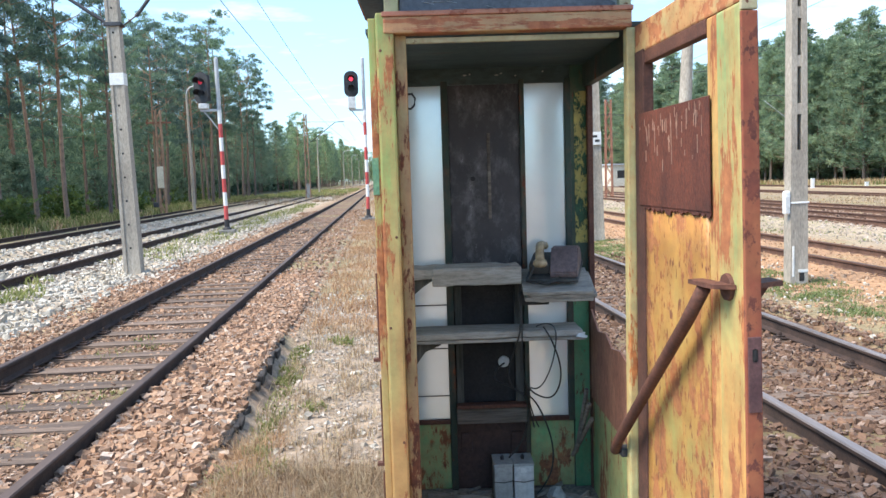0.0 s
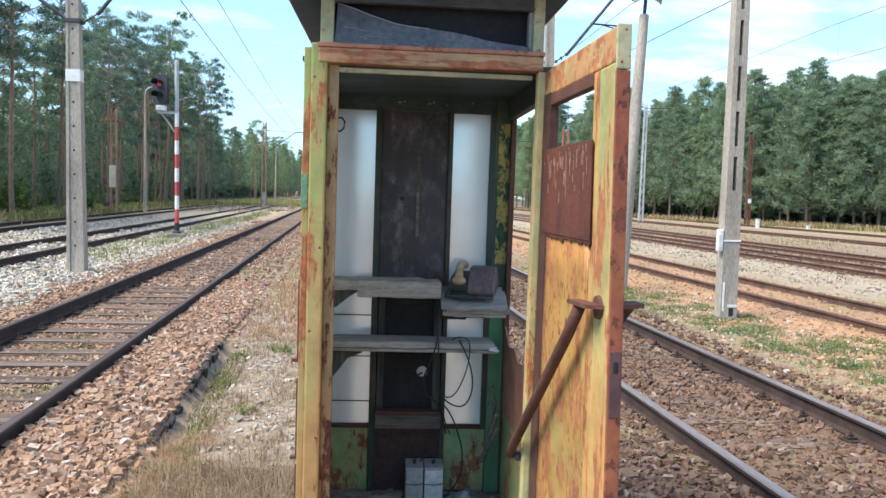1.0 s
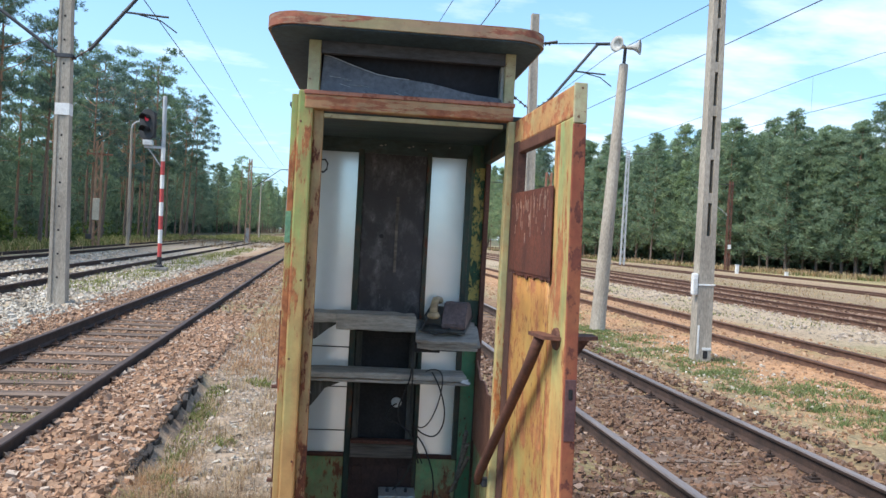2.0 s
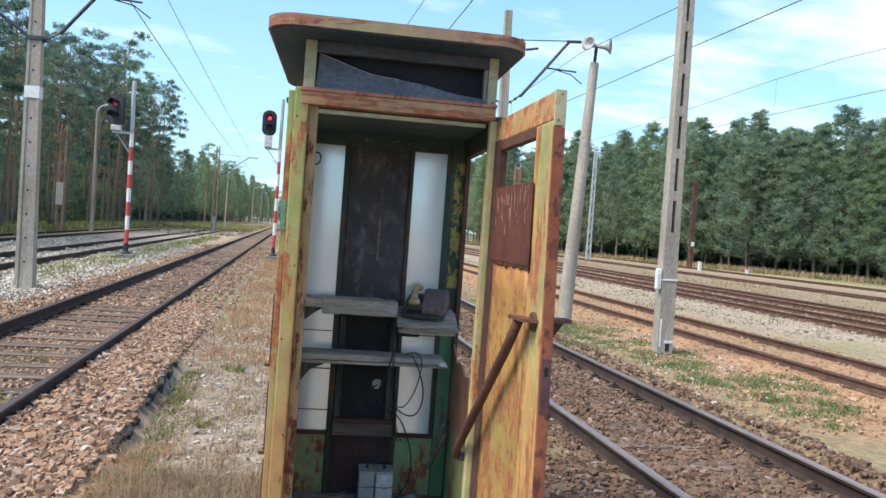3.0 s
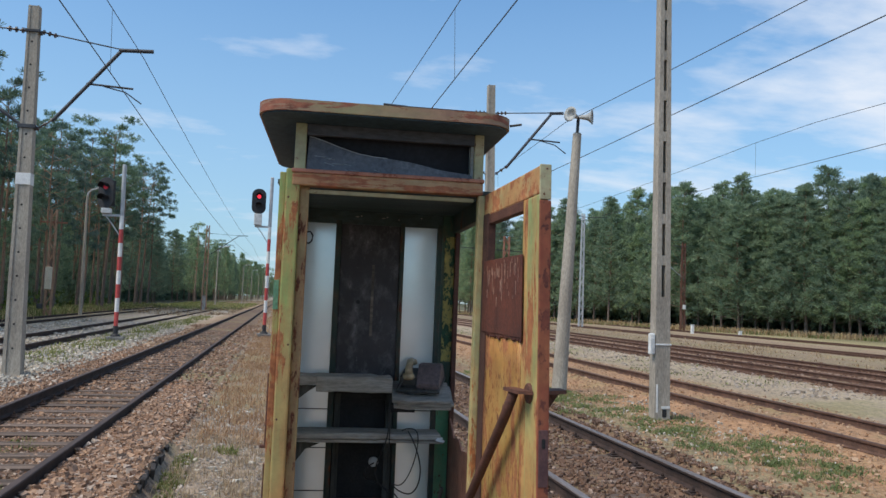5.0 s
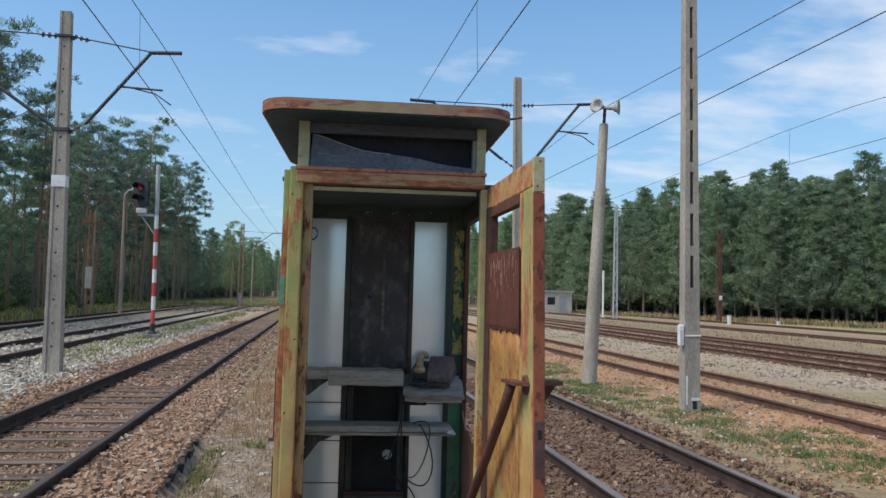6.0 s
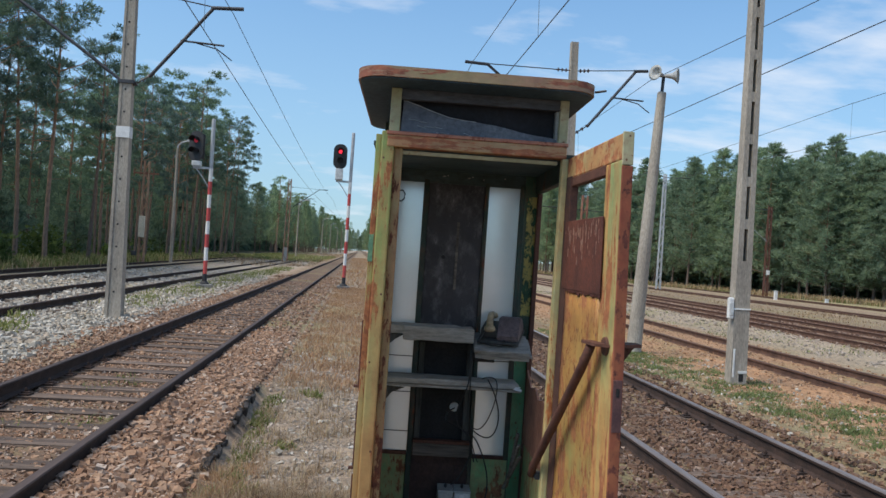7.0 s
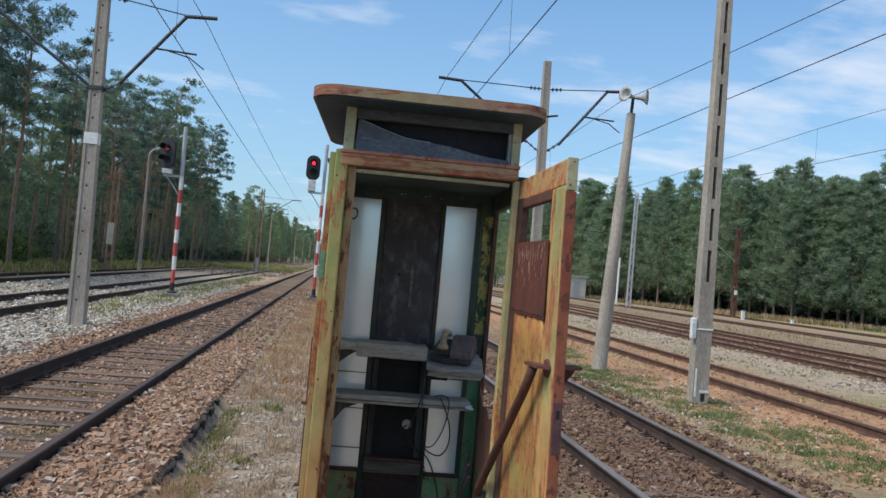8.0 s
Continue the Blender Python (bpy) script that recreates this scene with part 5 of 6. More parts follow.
pl = concrete_pole(pose(-5.03, 16.0, 0, 0, -0.8, 0), 7.35, 0.33, 0.20, 0.26, 0.18, (), "tall weathered concrete catenary pole with a white painted band", (3.72, 3.95))
cantilever(pl, 1, 4.95, 6.6, 1.68, 2.3, 6.85)
part("collar", box(bm_new(), -0.16, 0.16, -0.13, 0.13, 4.85, 4.93, 0.01), M_STEEL, pl)
part("collar", box(bm_new(), -0.14, 0.14, -0.12, 0.12, 6.8, 6.86, 0.01), M_STEEL, pl)
part("back_stay", tube(bm_new(), [(-0.1, 0, 6.85), (-6.5, 0, 7.0)], 0.014, 6), M_STEEL, pl)
part("insulator", insulator(bm_new(), (-0.14, 0, 6.84), (-0.5, 0, 6.86), 0.06), M_INSUL, pl)
part("back_arm", tube(bm_new(), [(-0.1, 0, 4.9), (-1.9, 0, 6.2), (-3.2, 0, 7.1)], 0.035, 8), M_STEEL, pl)

cp = concrete_pole(pose(5.42, 19.2, 0, 0, -1.2, 0), 7.6, 0.28, 0.19, 0.22, 0.16, (), "concrete catenary pole with arms to both sides", holes=False)
cantilever(cp, 1, 5.3, 6.95, 1.72, 2.05, 6.85)
cantilever(cp, -1, 5.3, 6.85, 2.3, 2.9, 6.85)
sp = part("sign_plate", box(bm_new(), -0.14, 0.12, -0.14, -0.115, 2.4, 2.72, 0.004), M_WHITE, cp)
for z, a, b in ((2.61, -0.09, 0.02), (2.5, -0.04, 0.08)):
    part("writing_bar", box(bm_new(), a, b, -0.143, -0.139, z - 0.03, z + 0.03), M_DARK, sp)

pr = concrete_pole(pose(6.1, 11.0, 0, 0, -0.5, 0), 9.5, 0.27, 0.16, 0.2, 0.15, (1.95, 2.62, 3.3, 3.98, 4.66, 5.34, 6.02, 6.7, 7.4, 8.1, 8.8), "concrete pole with long slots and a white cable box strapped on")
part("strap", box(bm_new(), -0.138, 0.145, -0.11, 0.11, 1.17, 1.195, 0.004), M_WHITE, pr)
jb = part("junction_box", box(bm_new(), -0.225, -0.137, -0.11, -0.02, 1.02, 1.36, 0.025), M_WHITE, pr)
part("cover", box(bm_new(), -0.215, -0.15, -0.12, -0.11, 1.08, 1.28, 0.006), M_BOXW, jb)
part("base_mark", box(bm_new(), -0.11, -0.08, -0.108, -0.096, 0.1, 0.55, 0.002), M_WHITE, pr)
part("base_mark", box(bm_new(), -0.02, 0.13, -0.110, -0.096, 0.16, 0.2, 0.002), M_WHITE, pr)
part("cable_entry", box(bm_new(), 0.0, 0.07, -0.110, -0.095, 0.03, 0.15, 0.004), M_BLACK, pr)

hp = thing("loudspeaker_pole", "leaning round concrete pole with two horn loudspeakers on top", "utility pole", pose(5.72, 14.6, 0, 0, 2.6, 0))
part("shaft", lathe(bm_new(), [(0.16, -0.3), (0.155, 0.0), (0.09, 5.38), (0.08, 5.4)], 16), M_CONC, hp, smooth=False)
part("top_tube", lathe(bm_new(), [(0.035, 5.38), (0.035, 5.75)], 10), M_STEEL, hp)
for s in (-1, 1):
    bm = lathe(bm_new(), [(0.03, -0.02), (0.05, 0.06), (0.055, 0.12), (0.10, 0.2), (0.155, 0.25), (0.16, 0.255), (0.10, 0.21), (0.03, 0.14)], 20)
    h = part("horn", bm, M_BOXG, hp, "pale grey horn loudspeaker", True)
    h.matrix_basis = Matrix.Translation((s * 0.03, -0.02, 5.74)) @ (Vector((s * 0.8, -0.5, 0.02))).to_track_quat("Z", "Y").to_matrix().to_4x4()


def signal(m, h, head, bracket, s, label, lit=None, face=0):
    lit = lit or M_REDLIGHT
    g = thing("railway_signal", label, "railway signal", m, "red colour-light signals beside the tracks")
    part("foundation", box(bm_new(), -0.28, 0.28, -0.28, 0.28, -0.2, 0.14, 0.02), M_CONC_D, g)
    part("socket", lathe(bm_new(), [(0.16, 0.14), (0.16, 0.18), (0.085, 0.24), (0.08, 0.5)], 14), M_DARK, g)
    n, z0 = 8, 0.5
    for k in range(n):
        a, b = z0 + (bracket - z0) * k / n, z0 + (bracket - z0) * (k + 1) / n
        part("mast_band", lathe(bm_new(), [(0.07, a), (0.07, b)], 14), M_RED if k % 2 == 0 else M_WHITE, g, smooth=False)
    part("mast_top", lathe(bm_new(), [(0.07, bracket), (0.07, h), (0.05, h + 0.02)], 14), M_GREY, g)
    part("bracket", box(bm_new(), min(0, s * 0.62), max(0, s * 0.62), -0.05, 0.05, bracket - 0.04, bracket + 0.04, 0.01), M_GREY, g)
    part("brace", tube(bm_new(), [(0, 0, bracket - 0.75), (s * 0.3, 0, bracket - 0.3), (s * 0.55, 0, bracket + 0.02)], 0.02, 6), M_GREY, g)
    part("relay_case", box(bm_new(), s * 0.5 - 0.16, s * 0.5 + 0.16, -0.14, 0.14, bracket + 0.05, head - 0.52, 0.03), M_BOXW, g)
    c = s * 0.5
    body = part("signal_head", prism(bm_new(), [(a + c, b + head) for a, b in rounded(-0.29, 0.29, -0.53, 0.53, 0.27)], -0.10, -0.06, "y"), M_DARK, g, "black rounded signal head")
    part("head_box", box(bm_new(), c - 0.2, c + 0.2, -0.06, 0.16, head - 0.44, head + 0.44, 0.02), M_DARK, body)
    for dz, mm in ((0.2, lit), (-0.2, M_DARK)):
        part("lens", lathe(bm_new(), [(0.082, -0.115), (0.082, -0.1), (0.082, -0.09)], 16, (c, 0, head + dz), "y"), mm, body, "lit red lamp" if mm == lit else "")
        bm = bm_new()
        pts = [(c + 0.14 * math.cos(radians(a)), head + dz + 0.14 * math.sin(radians(a))) for a in range(-10, 191, 20)]
        lo = [bm.verts.new((x, -0.10, z)) for x, z in pts]; hi = [bm.verts.new((x, -0.36, z + 0.01)) for x, z in pts]
        for k in range(len(pts) - 1):
            bm.faces.new((lo[k], lo[k + 1], hi[k + 1], hi[k]))
        bmesh.ops.solidify(bm, geom=bm.faces[:], thickness=0.008)
        part("hood", bm, M_DARK, body)
    spin = Matrix.Translation((c, 0, 0)) @ pose(0, 0, 0, 0, 0, face) @ Matrix.Translation((-c, 0, 0))
    body.matrix_basis = spin
    return g


signal(pose(-5.42, 27.4, 0, 0, -0.6, 4), 6.0, 5.0, 4.25, -1, "red and white banded signal mast beside the old tracks", M_REDDULL, -28)
signal(pose(-0.62, 32.6, 0, 0, 0, 2), 6.7, 5.65, 4.6, -1, "red and white banded signal mast with a lit lamp")


def lattice_mast(m, h, w0, w1, label, material, n=9, thick=0.045):
    g = thing("lattice_mast", label, "lattice mast", m)
    for sx in (-1, 1):
        for sy in (-1, 1):
            part("leg", tube(bm_new(), [(sx * w0 / 2, sy * w0 / 3, -0.1), (sx * w1 / 2, sy * w1 / 3, h)], thick, 5), material, g)
    bm = bm_new()
    for k in range(n):
        a, b = h * k / n, h * (k + 1) / n
        wa, wb = (w0 + (w1 - w0) * k / n) / 2, (w0 + (w1 - w0) * (k + 1) / n) / 2
        for sy in (-1, 1):
            tube(bm, [(-wa if k % 2 else wa, sy * wa * 0.66, a), (wb if k % 2 else -wb, sy * wb * 0.66, b)], thick * 0.5, 4)
    part("bracing", bm, material, g)
    return g


g = lattice_mast(pose(-13.4, 48.6, 0), 6.3, 0.34, 0.3, "rusty lattice post with a cream board at the forest edge", M_FARMAST, 10)
part("white_case", box(bm_new(), -0.18, 0.18, -0.34, -0.2, 1.6, 2.9, 0.03), M_CREAM, g, "cream painted board")
part("crossarm", box(bm_new(), -0.75, 0.75, -0.05, 0.05, 5.5, 5.6, 0.01), M_RUSTWALL, g)
part("blue_case", box(bm_new(), -0.5, -0.2, -0.4, -0.2, 0.45, 0.75, 0.03), M_STEEL, g)
g = lattice_mast(pose(-7.8, 82, 0), 8.7, 0.5, 0.24, "distant lattice catenary mast beside the main track", M_FARMAST, 10, 0.055)
part("mast_foot", box(bm_new(), -0.16, 0.16, -0.16, 0.16, -0.1, 1.5, 0.02), M_BOXG, g)
cantilever(g, 1, 5.7, 7.8, 3.1, 4.0, 7.9)
g = lattice_mast(pose(27.1, 67.0, 0), 10.5, 0.36, 0.22, "pale lattice mast across the yard", M_GREY, 14)
part("crossarm", tube(bm_new(), [(-2.2, 0, 11.0), (0, 0, 10.2), (2.4, 0, 10.3)], 0.03, 5), M_STEEL, g)
g = lattice_mast(pose(36.8, 66.0, 0), 8.2, 0.36, 0.28, "dark rusty lattice mast before the forest", M_RUSTBROWN, 12)
part("crossarm", tube(bm_new(), [(-3.6, 0, 7.9), (0.4, 0, 7.9)], 0.03, 5), M_STEEL, g)
part("strut", tube(bm_new(), [(-3.4, 0, 7.5), (0.0, 0, 4.9)], 0.03, 5), M_GREY, g)
part("white_plate", box(bm_new(), -0.15, 0.15, -0.3, -0.25, 2.0, 2.4), M_WHITE, g)
g = lattice_mast(pose(15.4, 52.0, 0), 6.6, 0.45, 0.35, "brown lattice mast across the yard", M_RUSTWALL, 9)
part("crossarm", tube(bm_new(), [(-5.5, 0, 5.7), (3.5, 0, 5.5)], 0.025, 5), M_STEEL, g)


def lamp_post(m, h, reach, label, group=""):
    g = thing("street_lamp", label, "street lamp", m, group)
    part("shaft", lathe(bm_new(), [(0.13, -0.2), (0.12, 0), (0.07, h - 0.3)], 12), M_CONC, g, smooth=False)
    part("arm", tube(bm_new(), [(0, 0, h - 0.35), (0.06 * reach, 0, h - 0.1), (0.35 * reach, 0, h + 0.1), (reach, 0, h + 0.25)], 0.05, 8), M_GREY, g)
    part("lamp_head", box(bm_new(), reach - 0.1, reach + 0.55, -0.12, 0.12, h + 0.18, h + 0.32, 0.04), M_LAMPGLASS, g)
    return g


lamp_post(pose(-12.75, 53.5, 0, 0, -0.5, 0), 8.1, 0.7, "concrete street lamp with a bent arm at the forest edge")
for k, (x, y, h, r) in enumerate(((-9.6, 118, 8.5, 1.0), (-8.5, 172, 8, 0.9), (-8.0, 205, 8, 0.9), (-7.2, 240, 8, -0.9), (-6.8, 285, 8, 0.9), (-6.0, 330, 8, -0.9))):
    lamp_post(pose(x, y, 0), h, r, "distant street lamp along the main track", "distant lamps along the track")
p = thing("marker_post", "thin white marker post across the yard", "post", pose(26.9, 69.5, 0))
part("shaft", lathe(bm_new(), [(0.10, -0.1), (0.10, 4.4), (0.08, 4.5)], 10), M_WHITE, p)
part("foot", box(bm_new(), -0.2, 0.2, -0.2, 0.2, -0.1, 0.12, 0.01), M_CONC, p)
for x, y, h in ((33.3, 58.0, 0.7), (36.4, 56.0, 0.35)):
    p = thing("track_marker", "small white track marker post on the ground", "marker post", pose(x, y, 0), "white track markers")
    part("post", box(bm_new(), -0.12, 0.12, -0.1, 0.1, -0.1, h, 0.03), M_WHITE, p)
    part("cap", box(bm_new(), -0.14, 0.14, -0.12, 0.12, h, h + 0.05, 0.015), M_BOXW, p)


# ---------- overhead wires ----------
def overhead_line(label, x, zc, zm, sag, foot, ys, y0=-20.0, y1=300.0, span=63.0, zig=0.0, xm=None, foot_m=None):
    """A contact wire, the sagging messenger above it, and the droppers between them."""
    g = thing("overhead_line", label, "overhead wire", group="overhead lines above the tracks")
    xm = x if xm is None else xm
    def low(y):
        return (x + zig * math.sin(math.pi * (y - foot) / span), y, zc)
    def high(y):
        f = ((y - foot) / span) % 1.0
        return (xm, y, zm - 4 * sag * f * (1 - f))
    n = int((y1 - y0) / 3)
    steps = [y0 + (y1 - y0) * k / n for k in range(n + 1)]
    part("contact_wire", tube(bm_new(), [low(y) for y in steps], 0.009, 5), M_WIRE, g)
    part("messenger_wire", tube(bm_new(), [high(y) for y in steps], 0.008, 5), M_WIRE, g)
    for y in ys:
        part("dropper", tube(bm_new(), [low(y), high(y)], 0.004, 4), M_WIRE, g)
    return g


overhead_line("two dark overhead wires above the straight track", -3.07, 5.40, 6.58, 0.4, 16.0, (8.5, 13.2), zig=-0.4, xm=-3.05)
overhead_line("two dark overhead wires above the shiny-railed track", 2.62, 5.36, 6.84, 0.7, 19.2, (11.5, 27, 36), xm=2.58)
overhead_line("two dark overhead wires above the rusty track", 7.45, 5.62, 6.78, 0.75, 19.2, (13.8, 26, 38), xm=7.4)
overhead_line("thin overhead wires above the yard", 14.4, 6.05, 7.2, 0.6, 19.2, (21.0, 30.0), 0.0, 200.0)

# ---------- hut across the yard ----------
hut = thing("trackside_hut", "small pale trackside hut far across the yard", "hut", pose(29.0, 91.0, 0, 0, 0, 10))
part("wall", box(bm_new(), -2.6, 1.4, -1.5, 1.5, -0.1, 2.5, 0.02), M_WALL, hut)
part("roof", box(bm_new(), -2.8, 1.6, -1.7, 1.7, 2.5, 2.68, 0.03), M_GREY, hut)
part("door", box(bm_new(), -0.3, 0.6, -1.53, -1.5, 0.0, 2.0, 0.01), M_GREY, hut)
part("window", box(bm_new(), -1.9, -0.9, -1.53, -1.5, 1.0, 1.9, 0.01), M_DARK, hut)


# ---------- trees ----------
def tufts(c, out, per, length, width, r):
    """Sprays of narrow needle leaves round the points c, turned outward."""
    n = len(c)
    d = out[:, None, :] * 0.75 + r.normal(0, 0.62, (n, per, 3)) + np.array([0, 0, 0.22])
    d /= np.linalg.norm(d, axis=-1, keepdims=True)
    l = length * r.uniform(0.6, 1.25, (n, per, 1))
    s = np.cross(d, r.normal(0, 1, (n, per, 3)))
    s /= np.linalg.norm(s, axis=-1, keepdims=True) + 1e-9
    w = width * r.uniform(0.7, 1.3, (n, per, 1))
    a, b = c[:, None] + d * l + s * w, c[:, None] + d * l * 0.9 - s * w
    v = np.concatenate([c[:, None], np.stack([a, b], 2).reshape(n, per * 2, 3)], 1)
    k = (2 * per + 1) * np.arange(n)[:, None, None]
    j = np.arange(per)[None, :, None] * 2
    f = np.concatenate([np.zeros((n, per, 1), int) + k, 1 + j + k, 2 + j + k], -1).reshape(-1, 3)
    return v.reshape(-1, 3), f


def pine(seed, h, base, spread, clumps, per_clump, blades_n, length, width, lean, young=False):
    """Trunk and crown meshes of one pine."""
    r = np.random.default_rng(seed)
    bm = bm_new()
    bend = r.normal(0, lean, 2)
    def axis(z):
        f = z / h
        return np.array([bend[0] * f * f * h + 0.10 * math.sin(5 * f + seed), bend[1] * f * f * h + 0.08 * math.cos(4 * f + seed), z])
    r0 = 0.0085 * h + 0.015
    zs = np.linspace(-0.2, h * 0.97, 9)
    tube(bm, [axis(z) for z in zs], r0, 7, 0.025, caps=False)
    cs, outs = [], []
    for k in range(clumps):
        f = (k + r.random()) / clumps
        z = base + (h - base) * f
        a = 2.4 * k + r.uniform(-0.5, 0.5)
        if young:
            reach = spread * (1.02 - f) ** 0.75 * r.uniform(0.75, 1.1) + 0.15
        else:
            reach = spread * (0.35 + 1.5 * f * (1.15 - f)) * r.uniform(0.45, 1.15)
        tip = axis(z) + np.array([math.cos(a) * reach, math.sin(a) * reach, reach * (0.12 if young else 0.3) + r.normal(0, 0.15)])
        root = axis(max(z - 0.25 * reach, 0.5))
        mid = (root + tip) / 2 + np.array([0, 0, -0.08 * reach])
        if reach > 0.4:
            tube(bm, [root, mid, tip], 0.018 + 0.008 * reach, 4, 0.008, caps=False)
        size = np.array([0.50, 0.50, 0.20]) * (0.5 + 0.34 * reach if young else r.uniform(0.75, 1.45))
        pts = r.normal(0, 0.55, (per_clump, 3)) * size
        if young:
            t = r.random((per_clump, 1)) ** 0.7
            pts = pts * 0.8 + (root + (tip - root) * t)
        else:
            pts = pts + tip
        o = pts - (axis(z) + np.array([0, 0, -0.4]))
        outs.append(o / (np.linalg.norm(o, axis=1, keepdims=True) + 1e-6)); cs.append(pts)
    for k in range(0 if young else 7):
        z = base * r.uniform(0.45, 1.0); a = r.uniform(0, 6.28); q = r.uniform(0.4, 1.3)
        tube(bm, [axis(z), axis(z) + np.array([math.cos(a) * q, math.sin(a) * q, r.uniform(-0.3, 0.2)])], 0.022, 4, 0.006, caps=False)
    trunk = finish("trunk", bm, M_BARK)
    v, f = tufts(np.concatenate(cs), np.concatenate(outs), blades_n, length, width, r)
    return trunk, cloud_mesh("crown", v, f, M_PINE_R if young else M_PINE)


OLD = [pine(10 + k, 13.5 + 0.7 * k, (6.8, 8.2, 6.0, 8.8, 7.4, 5.4)[k], 2.35 + 0.12 * k, 20 + 2 * k, 25, 12, 0.29, 0.024, 0.014) for k in range(6)]
YOUNG = [pine(40 + k, 12.2 + 0.8 * k, 1.7 + 0.4 * k, 2.7 + 0.1 * k, 70, 14, 12, 0.42, 0.028, 0.006, True) for k in range(5)]
SHRUB = [pine(70 + k, 3.2 + 0.8 * k, 0.3, 1.3, 20, 11, 9, 0.34, 0.04, 0.02, True) for k in range(2)]


def plant(kind, x, y, s, turn, label, group, sx=1.0):
    trunk, crown = kind
    t = thing("pine_tree", label, "tree", pose(x, y, -0.05, 0, 0, turn), group)
    for nm, me in (("trunk", trunk), ("crown", crown)):
        o = new(nm, me); o.parent = t; o.scale = (s * sx, s * sx, s)
    return t


def mesh_arrays(me, k):
    v = np.empty(len(me.vertices) * 3, np.float32); me.vertices.foreach_get("co", v)
    f = np.empty(len(me.loops), np.int32); me.loops.foreach_get("vertex_index", f)
    return v.reshape(-1, 3), f.reshape(-1, k)


def woods(name, label, trees):
    """Far trees that nobody could count, joined: crowns in one mesh, trunks in another under it."""
    made = []
    for which, k, material in ((1, 3, None), (0, 4, M_BARK)):
        vs, fs, n = [], [], 0
        for kind, x, y, s, turn in trees:
            v, f = mesh_arrays(kind[which], k)
            c, sn = math.cos(radians(turn)) * s, math.sin(radians(turn)) * s
            vs.append(np.stack([v[:, 0] * c - v[:, 1] * sn + x, v[:, 0] * sn + v[:, 1] * c + y, v[:, 2] * s - 0.05], -1))
            fs.append(f + n); n += len(v)
        made.append(cloud_mesh(name, np.concatenate(vs), np.concatenate(fs), material or trees[0][0][1].materials[0]))
    o = tagged(new(name, made[0]), label, "woods", kind="stuff")
    q = new("trunks", made[1]); q.parent = o; tagged(q, kind="stuff")
    return o


r = random.Random(5)
LG, RG = "tall pines of the forest along the old tracks", "dense pines of the forest across the yard"
back = []
for row, (off, gap) in enumerate(((0.0, 3.2), (3.2, 3.8), (7.0, 4.8), (11, 7.0))):
    y = 27 + r.uniform(0, 2)
    while y < 92:
        x, yy, k = -16.2 - off + r.uniform(-1.1, 1.1) + 0.02 * (y - 30), y + r.uniform(-0.8, 0.8), r.randrange(6)
        s, turn = r.uniform(0.82, 1.06) * (1.0 - 0.0012 * max(0, y - 50)) * (0.80 if 46 < y < 62 else 1.06 if 66 < y < 80 else 1.0), r.uniform(0, 360)
        if row < 3:
            plant(OLD[k], x, yy, s, turn, "tall pine with a bare reddish trunk and dark crown", LG)
        else:
            back.append((OLD[k], x, yy, s, turn))
        y += gap * r.uniform(0.7, 1.3)
woods("forest_depth", "further rows of tall pines deep in the forest", back)
back = [(SHRUB[k % 2], -18.5 - r.uniform(0, 10), 27 + 66 * r.random(), r.uniform(0.6, 1.2), r.uniform(0, 360)) for k in range(22)]
woods("undergrowth_pines", "young pines in the undergrowth between the trunks", back)
back = []
r = random.Random(11)
for row, (off, gap) in enumerate(((1.5, 2.3), (4.5, 2.6), (8.5, 3.2), (13, 4.2))):
    s, total = 0.02, 135.0
    while s < 1.0:
        x, y = edge_point(s, off + r.uniform(-1.0, 1.0))
        size = r.uniform(0.82, 1.02) + 0.04 * row + (0.12 if r.random() < 0.05 else 0)
        size *= 1.16 - 0.16 * min(1.0, s / 0.45)
        k, turn = r.randrange(5), r.uniform(0, 360)
        if row < 3:
            plant(YOUNG[k], x, y, size, turn, "dense green pine at the far side of the yard", RG, r.uniform(0.95, 1.45))
        else:
            back.append((YOUNG[k], x, y, size, turn))
        s += gap * r.uniform(0.75, 1.3) / total
woods("forest_depth", "further rows of dense pines across the yard", back)
back = []
for k in range(85):
    y = 98 + 230 * (k / 85) ** 1.3 + r.uniform(-4, 4)
    back.append((OLD[(k * 5) % 6] if k % 2 else YOUNG[k % 5], -19.5 - 12 * r.random() ** 1.5 + 0.034 * (y - 110), y, r.uniform(0.72, 0.98), r.uniform(0, 360)))
woods("distant_woods", "distant pines along the main track", back)
back = [(YOUNG[k % 5], 26 - 0.06 * (190 * k / 26) + r.uniform(0, 12), 135 + 190 * k / 26 + r.uniform(-4, 4), r.uniform(0.85, 1.0), r.uniform(0, 360)) for k in range(26)]
back += [(YOUNG[k % 5], -14 + 2.6 * k + r.uniform(-1, 1), 430 + r.uniform(0, 20), r.uniform(0.9, 1.3), r.uniform(0, 360)) for k in range(14)]
back += [(YOUNG[k % 5] if k % 2 else OLD[k % 6], r.uniform(-30, 40), r.uniform(335, 420), r.uniform(0.85, 1.25), r.uniform(0, 360)) for k in range(44) ]
back = [q for q in back if not -6.5 < q[1] < 1.5]
back += [(YOUNG[k % 5], -7 + 1.3 * k, r.uniform(436, 460), r.uniform(0.7, 1.0), r.uniform(0, 360)) for k in range(9)]
back += [(YOUNG[k % 5], r.uniform(2.5, 15), r.uniform(245, 330), r.uniform(0.9, 1.15), r.uniform(0, 360)) for k in range(16)]
r = random.Random(23)
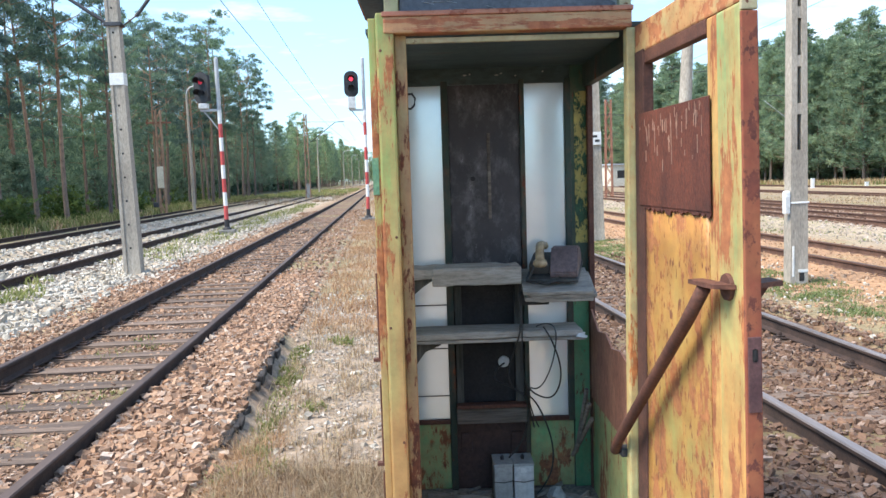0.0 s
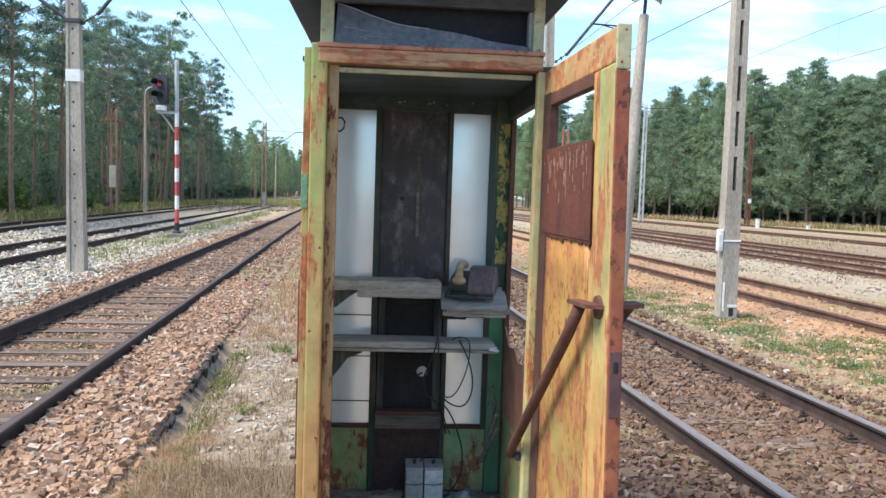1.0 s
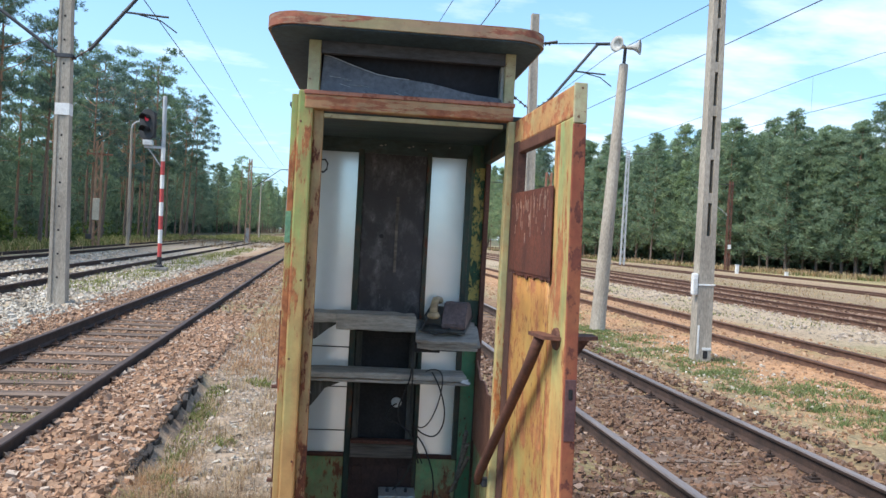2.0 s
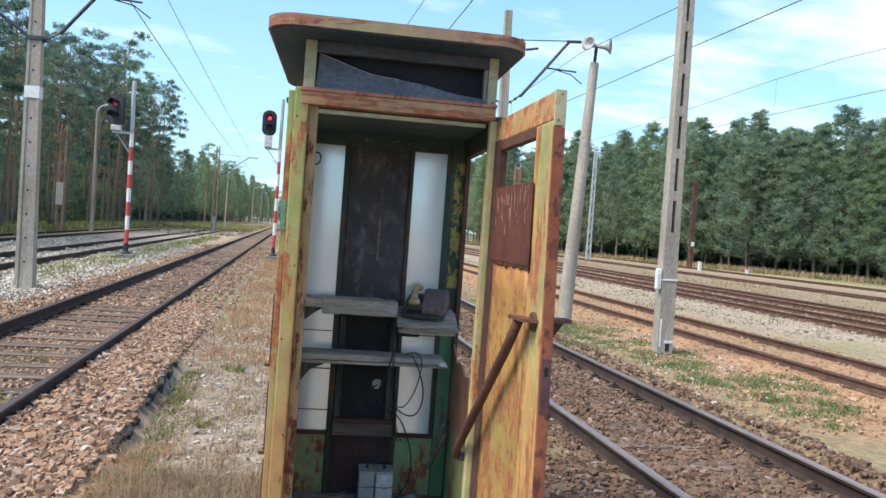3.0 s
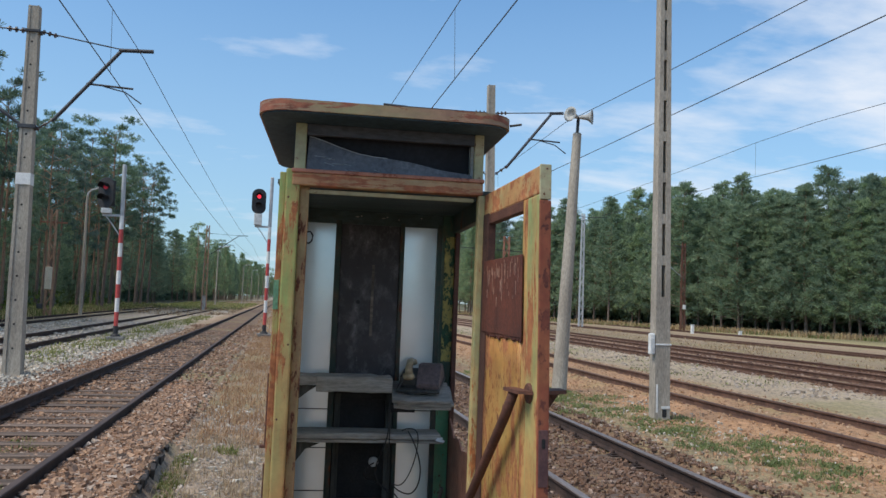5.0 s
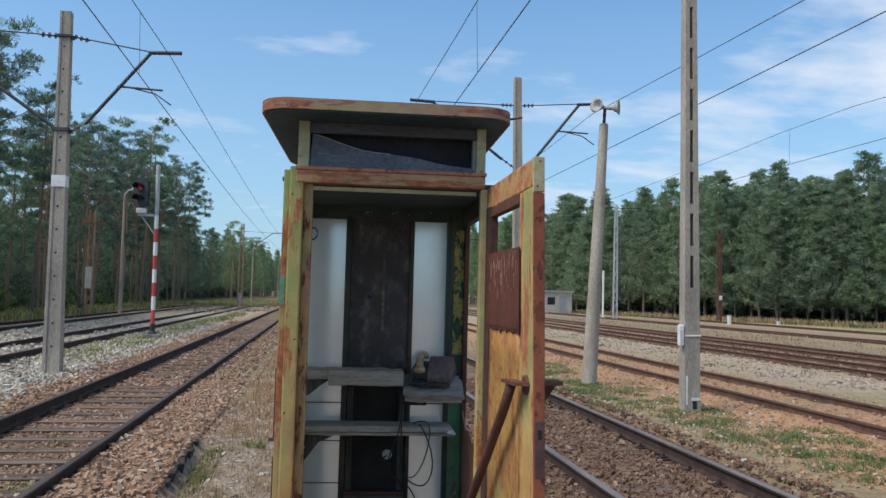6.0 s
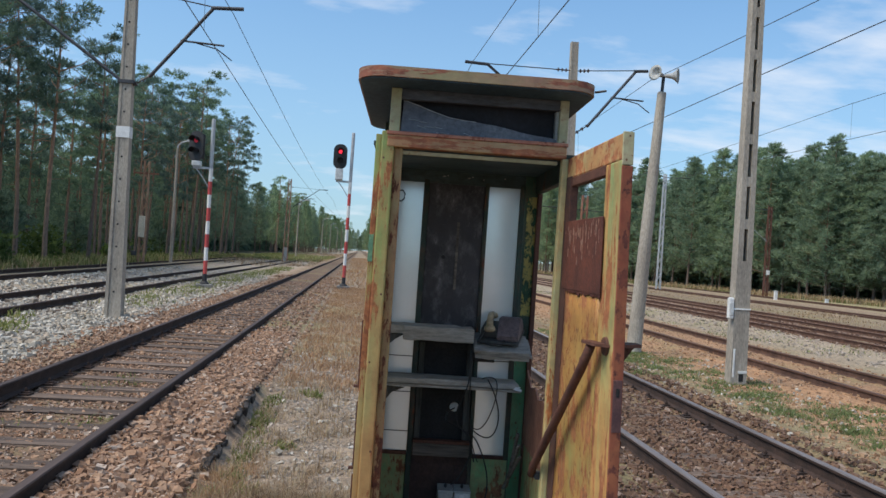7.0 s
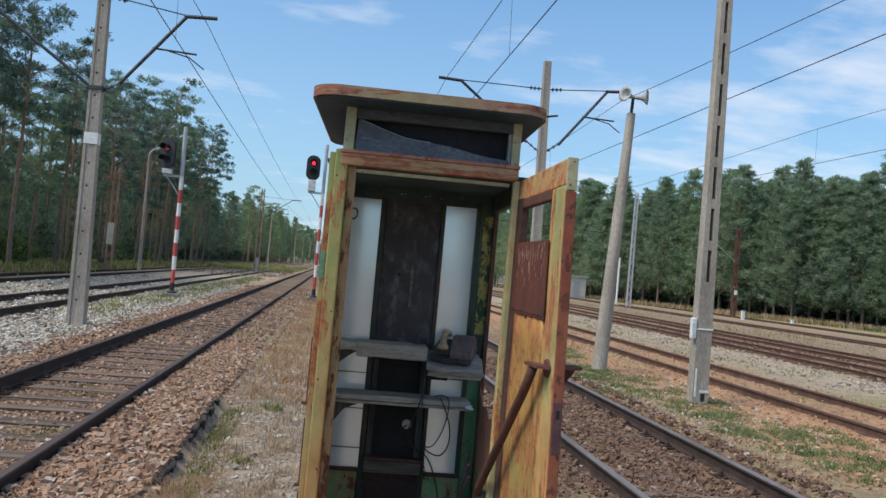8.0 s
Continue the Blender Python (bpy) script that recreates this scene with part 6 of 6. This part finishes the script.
back += [(YOUNG[k % 5] if k % 3 else OLD[k % 6], -16.5 + 0.022 * 6.5 * k + r.uniform(-4, 1), 150 + 6.5 * k, r.uniform(0.85, 1.08), r.uniform(0, 360)) for k in range(42)]
back += [(YOUNG[k % 5], 28.8 + 4.4 * r.random(), 116 + 2.4 * k, r.uniform(0.9, 1.1), r.uniform(0, 360)) for k in range(26)]
woods("distant_woods", "distant pines beyond the yard and the end of the line", back)


def thicket(name, label, pts, length, width, material, per=7):
    c = np.asarray(pts, float)
    out = rng.normal(0, 1, c.shape); out[:, 2] = np.abs(out[:, 2])
    out /= np.linalg.norm(out, axis=1, keepdims=True)
    v, f = tufts(c, out, per, length, width, rng)
    return tagged(new(name, cloud_mesh(name, v, f, material)), label, "undergrowth", kind="stuff")


def cloud_pts(n, fx):
    return [fx() for k in range(n)]


thicket("deep_woods", "dark depth of the pine forest behind the trunks", cloud_pts(6500, lambda: (-34 - rng.uniform(0, 5), rng.uniform(20, 112), 7.5 * rng.random() ** 0.9)), 1.1, 0.18, M_PINE)
thicket("deep_woods", "green foliage between the trunks of the pine forest", cloud_pts(7000, lambda: (-21 - rng.uniform(0, 11), rng.uniform(24, 98), 0.2 + 8.0 * rng.random())), 0.6, 0.05, M_PINE, 9)
thicket("deep_woods", "dark depth of the pine forest across the yard", [(*edge_point(rng.random(), 15 + rng.uniform(0, 4)), 10 * rng.random() ** 0.8) for k in range(9000)], 1.2, 0.2, M_PINE)
thicket("deep_woods", "leafy mass between the pines across the yard", [(*edge_point(rng.random(), 0.5 + rng.uniform(0, 7)), 2.0 + 8.6 * rng.random() ** 0.9) for k in range(24000)], 0.45, 0.034, M_PINE_R, 9)
thicket("deep_woods", "dark undergrowth below the pines across the yard", [(*edge_point(rng.random(), 3.5 + rng.uniform(0, 11)), 3.2 * rng.random()) for k in range(6500)], 1.0, 0.14, M_PINE)
thicket("deep_woods", "dark depth of the distant woods", cloud_pts(6000, lambda: (-29 + rng.uniform(0, 5), rng.uniform(98, 330), 9.0 * rng.random())), 1.6, 0.3, M_PINE)
thicket("undergrowth", "leafy green undergrowth below the pines", cloud_pts(2000, lambda: (-17.5 - 12 * rng.random(), rng.uniform(26, 92), 1.3 * rng.random() ** 2)), 0.35, 0.06, M_BUSH)
grass("green_grass", "long green grass where the old tracks end", M_GRASS, scatter(-15, -4.6, 84, 150, 700), 0.7, 16, 0.1, 0.45, 0.03, 0.7)
grass("dry_grass", "dry grass beside the far end of the main track", M_DRY, scatter(-12, -4.4, 60, 240, 600), 0.7, 14, 0.08, 0.35, 0.035, 0.8)
grass("dry_grass", "dry grass beyond the booth along the main track", M_DRY_R, scatter(-1.0, 2.0, 32, 160, 700), 0.5, 12, 0.06, 0.22, 0.02, 0.8)
for x, y, s in ((-16.3, 41.0, 1.0), (-15.4, 33.5, 0.7), (-14.8, 47.5, 0.5)):
    c = [(x + rng.normal(0, 0.45 * s), y + rng.normal(0, 0.45 * s), 0.1 + 1.7 * s * rng.random()) for k in range(170)]
    b = thicket("bush", "light green leafy bush at the forest edge", c, 0.2, 0.06, M_BUSH, 6)
    b["category"] = "bush"; del b["kind"]
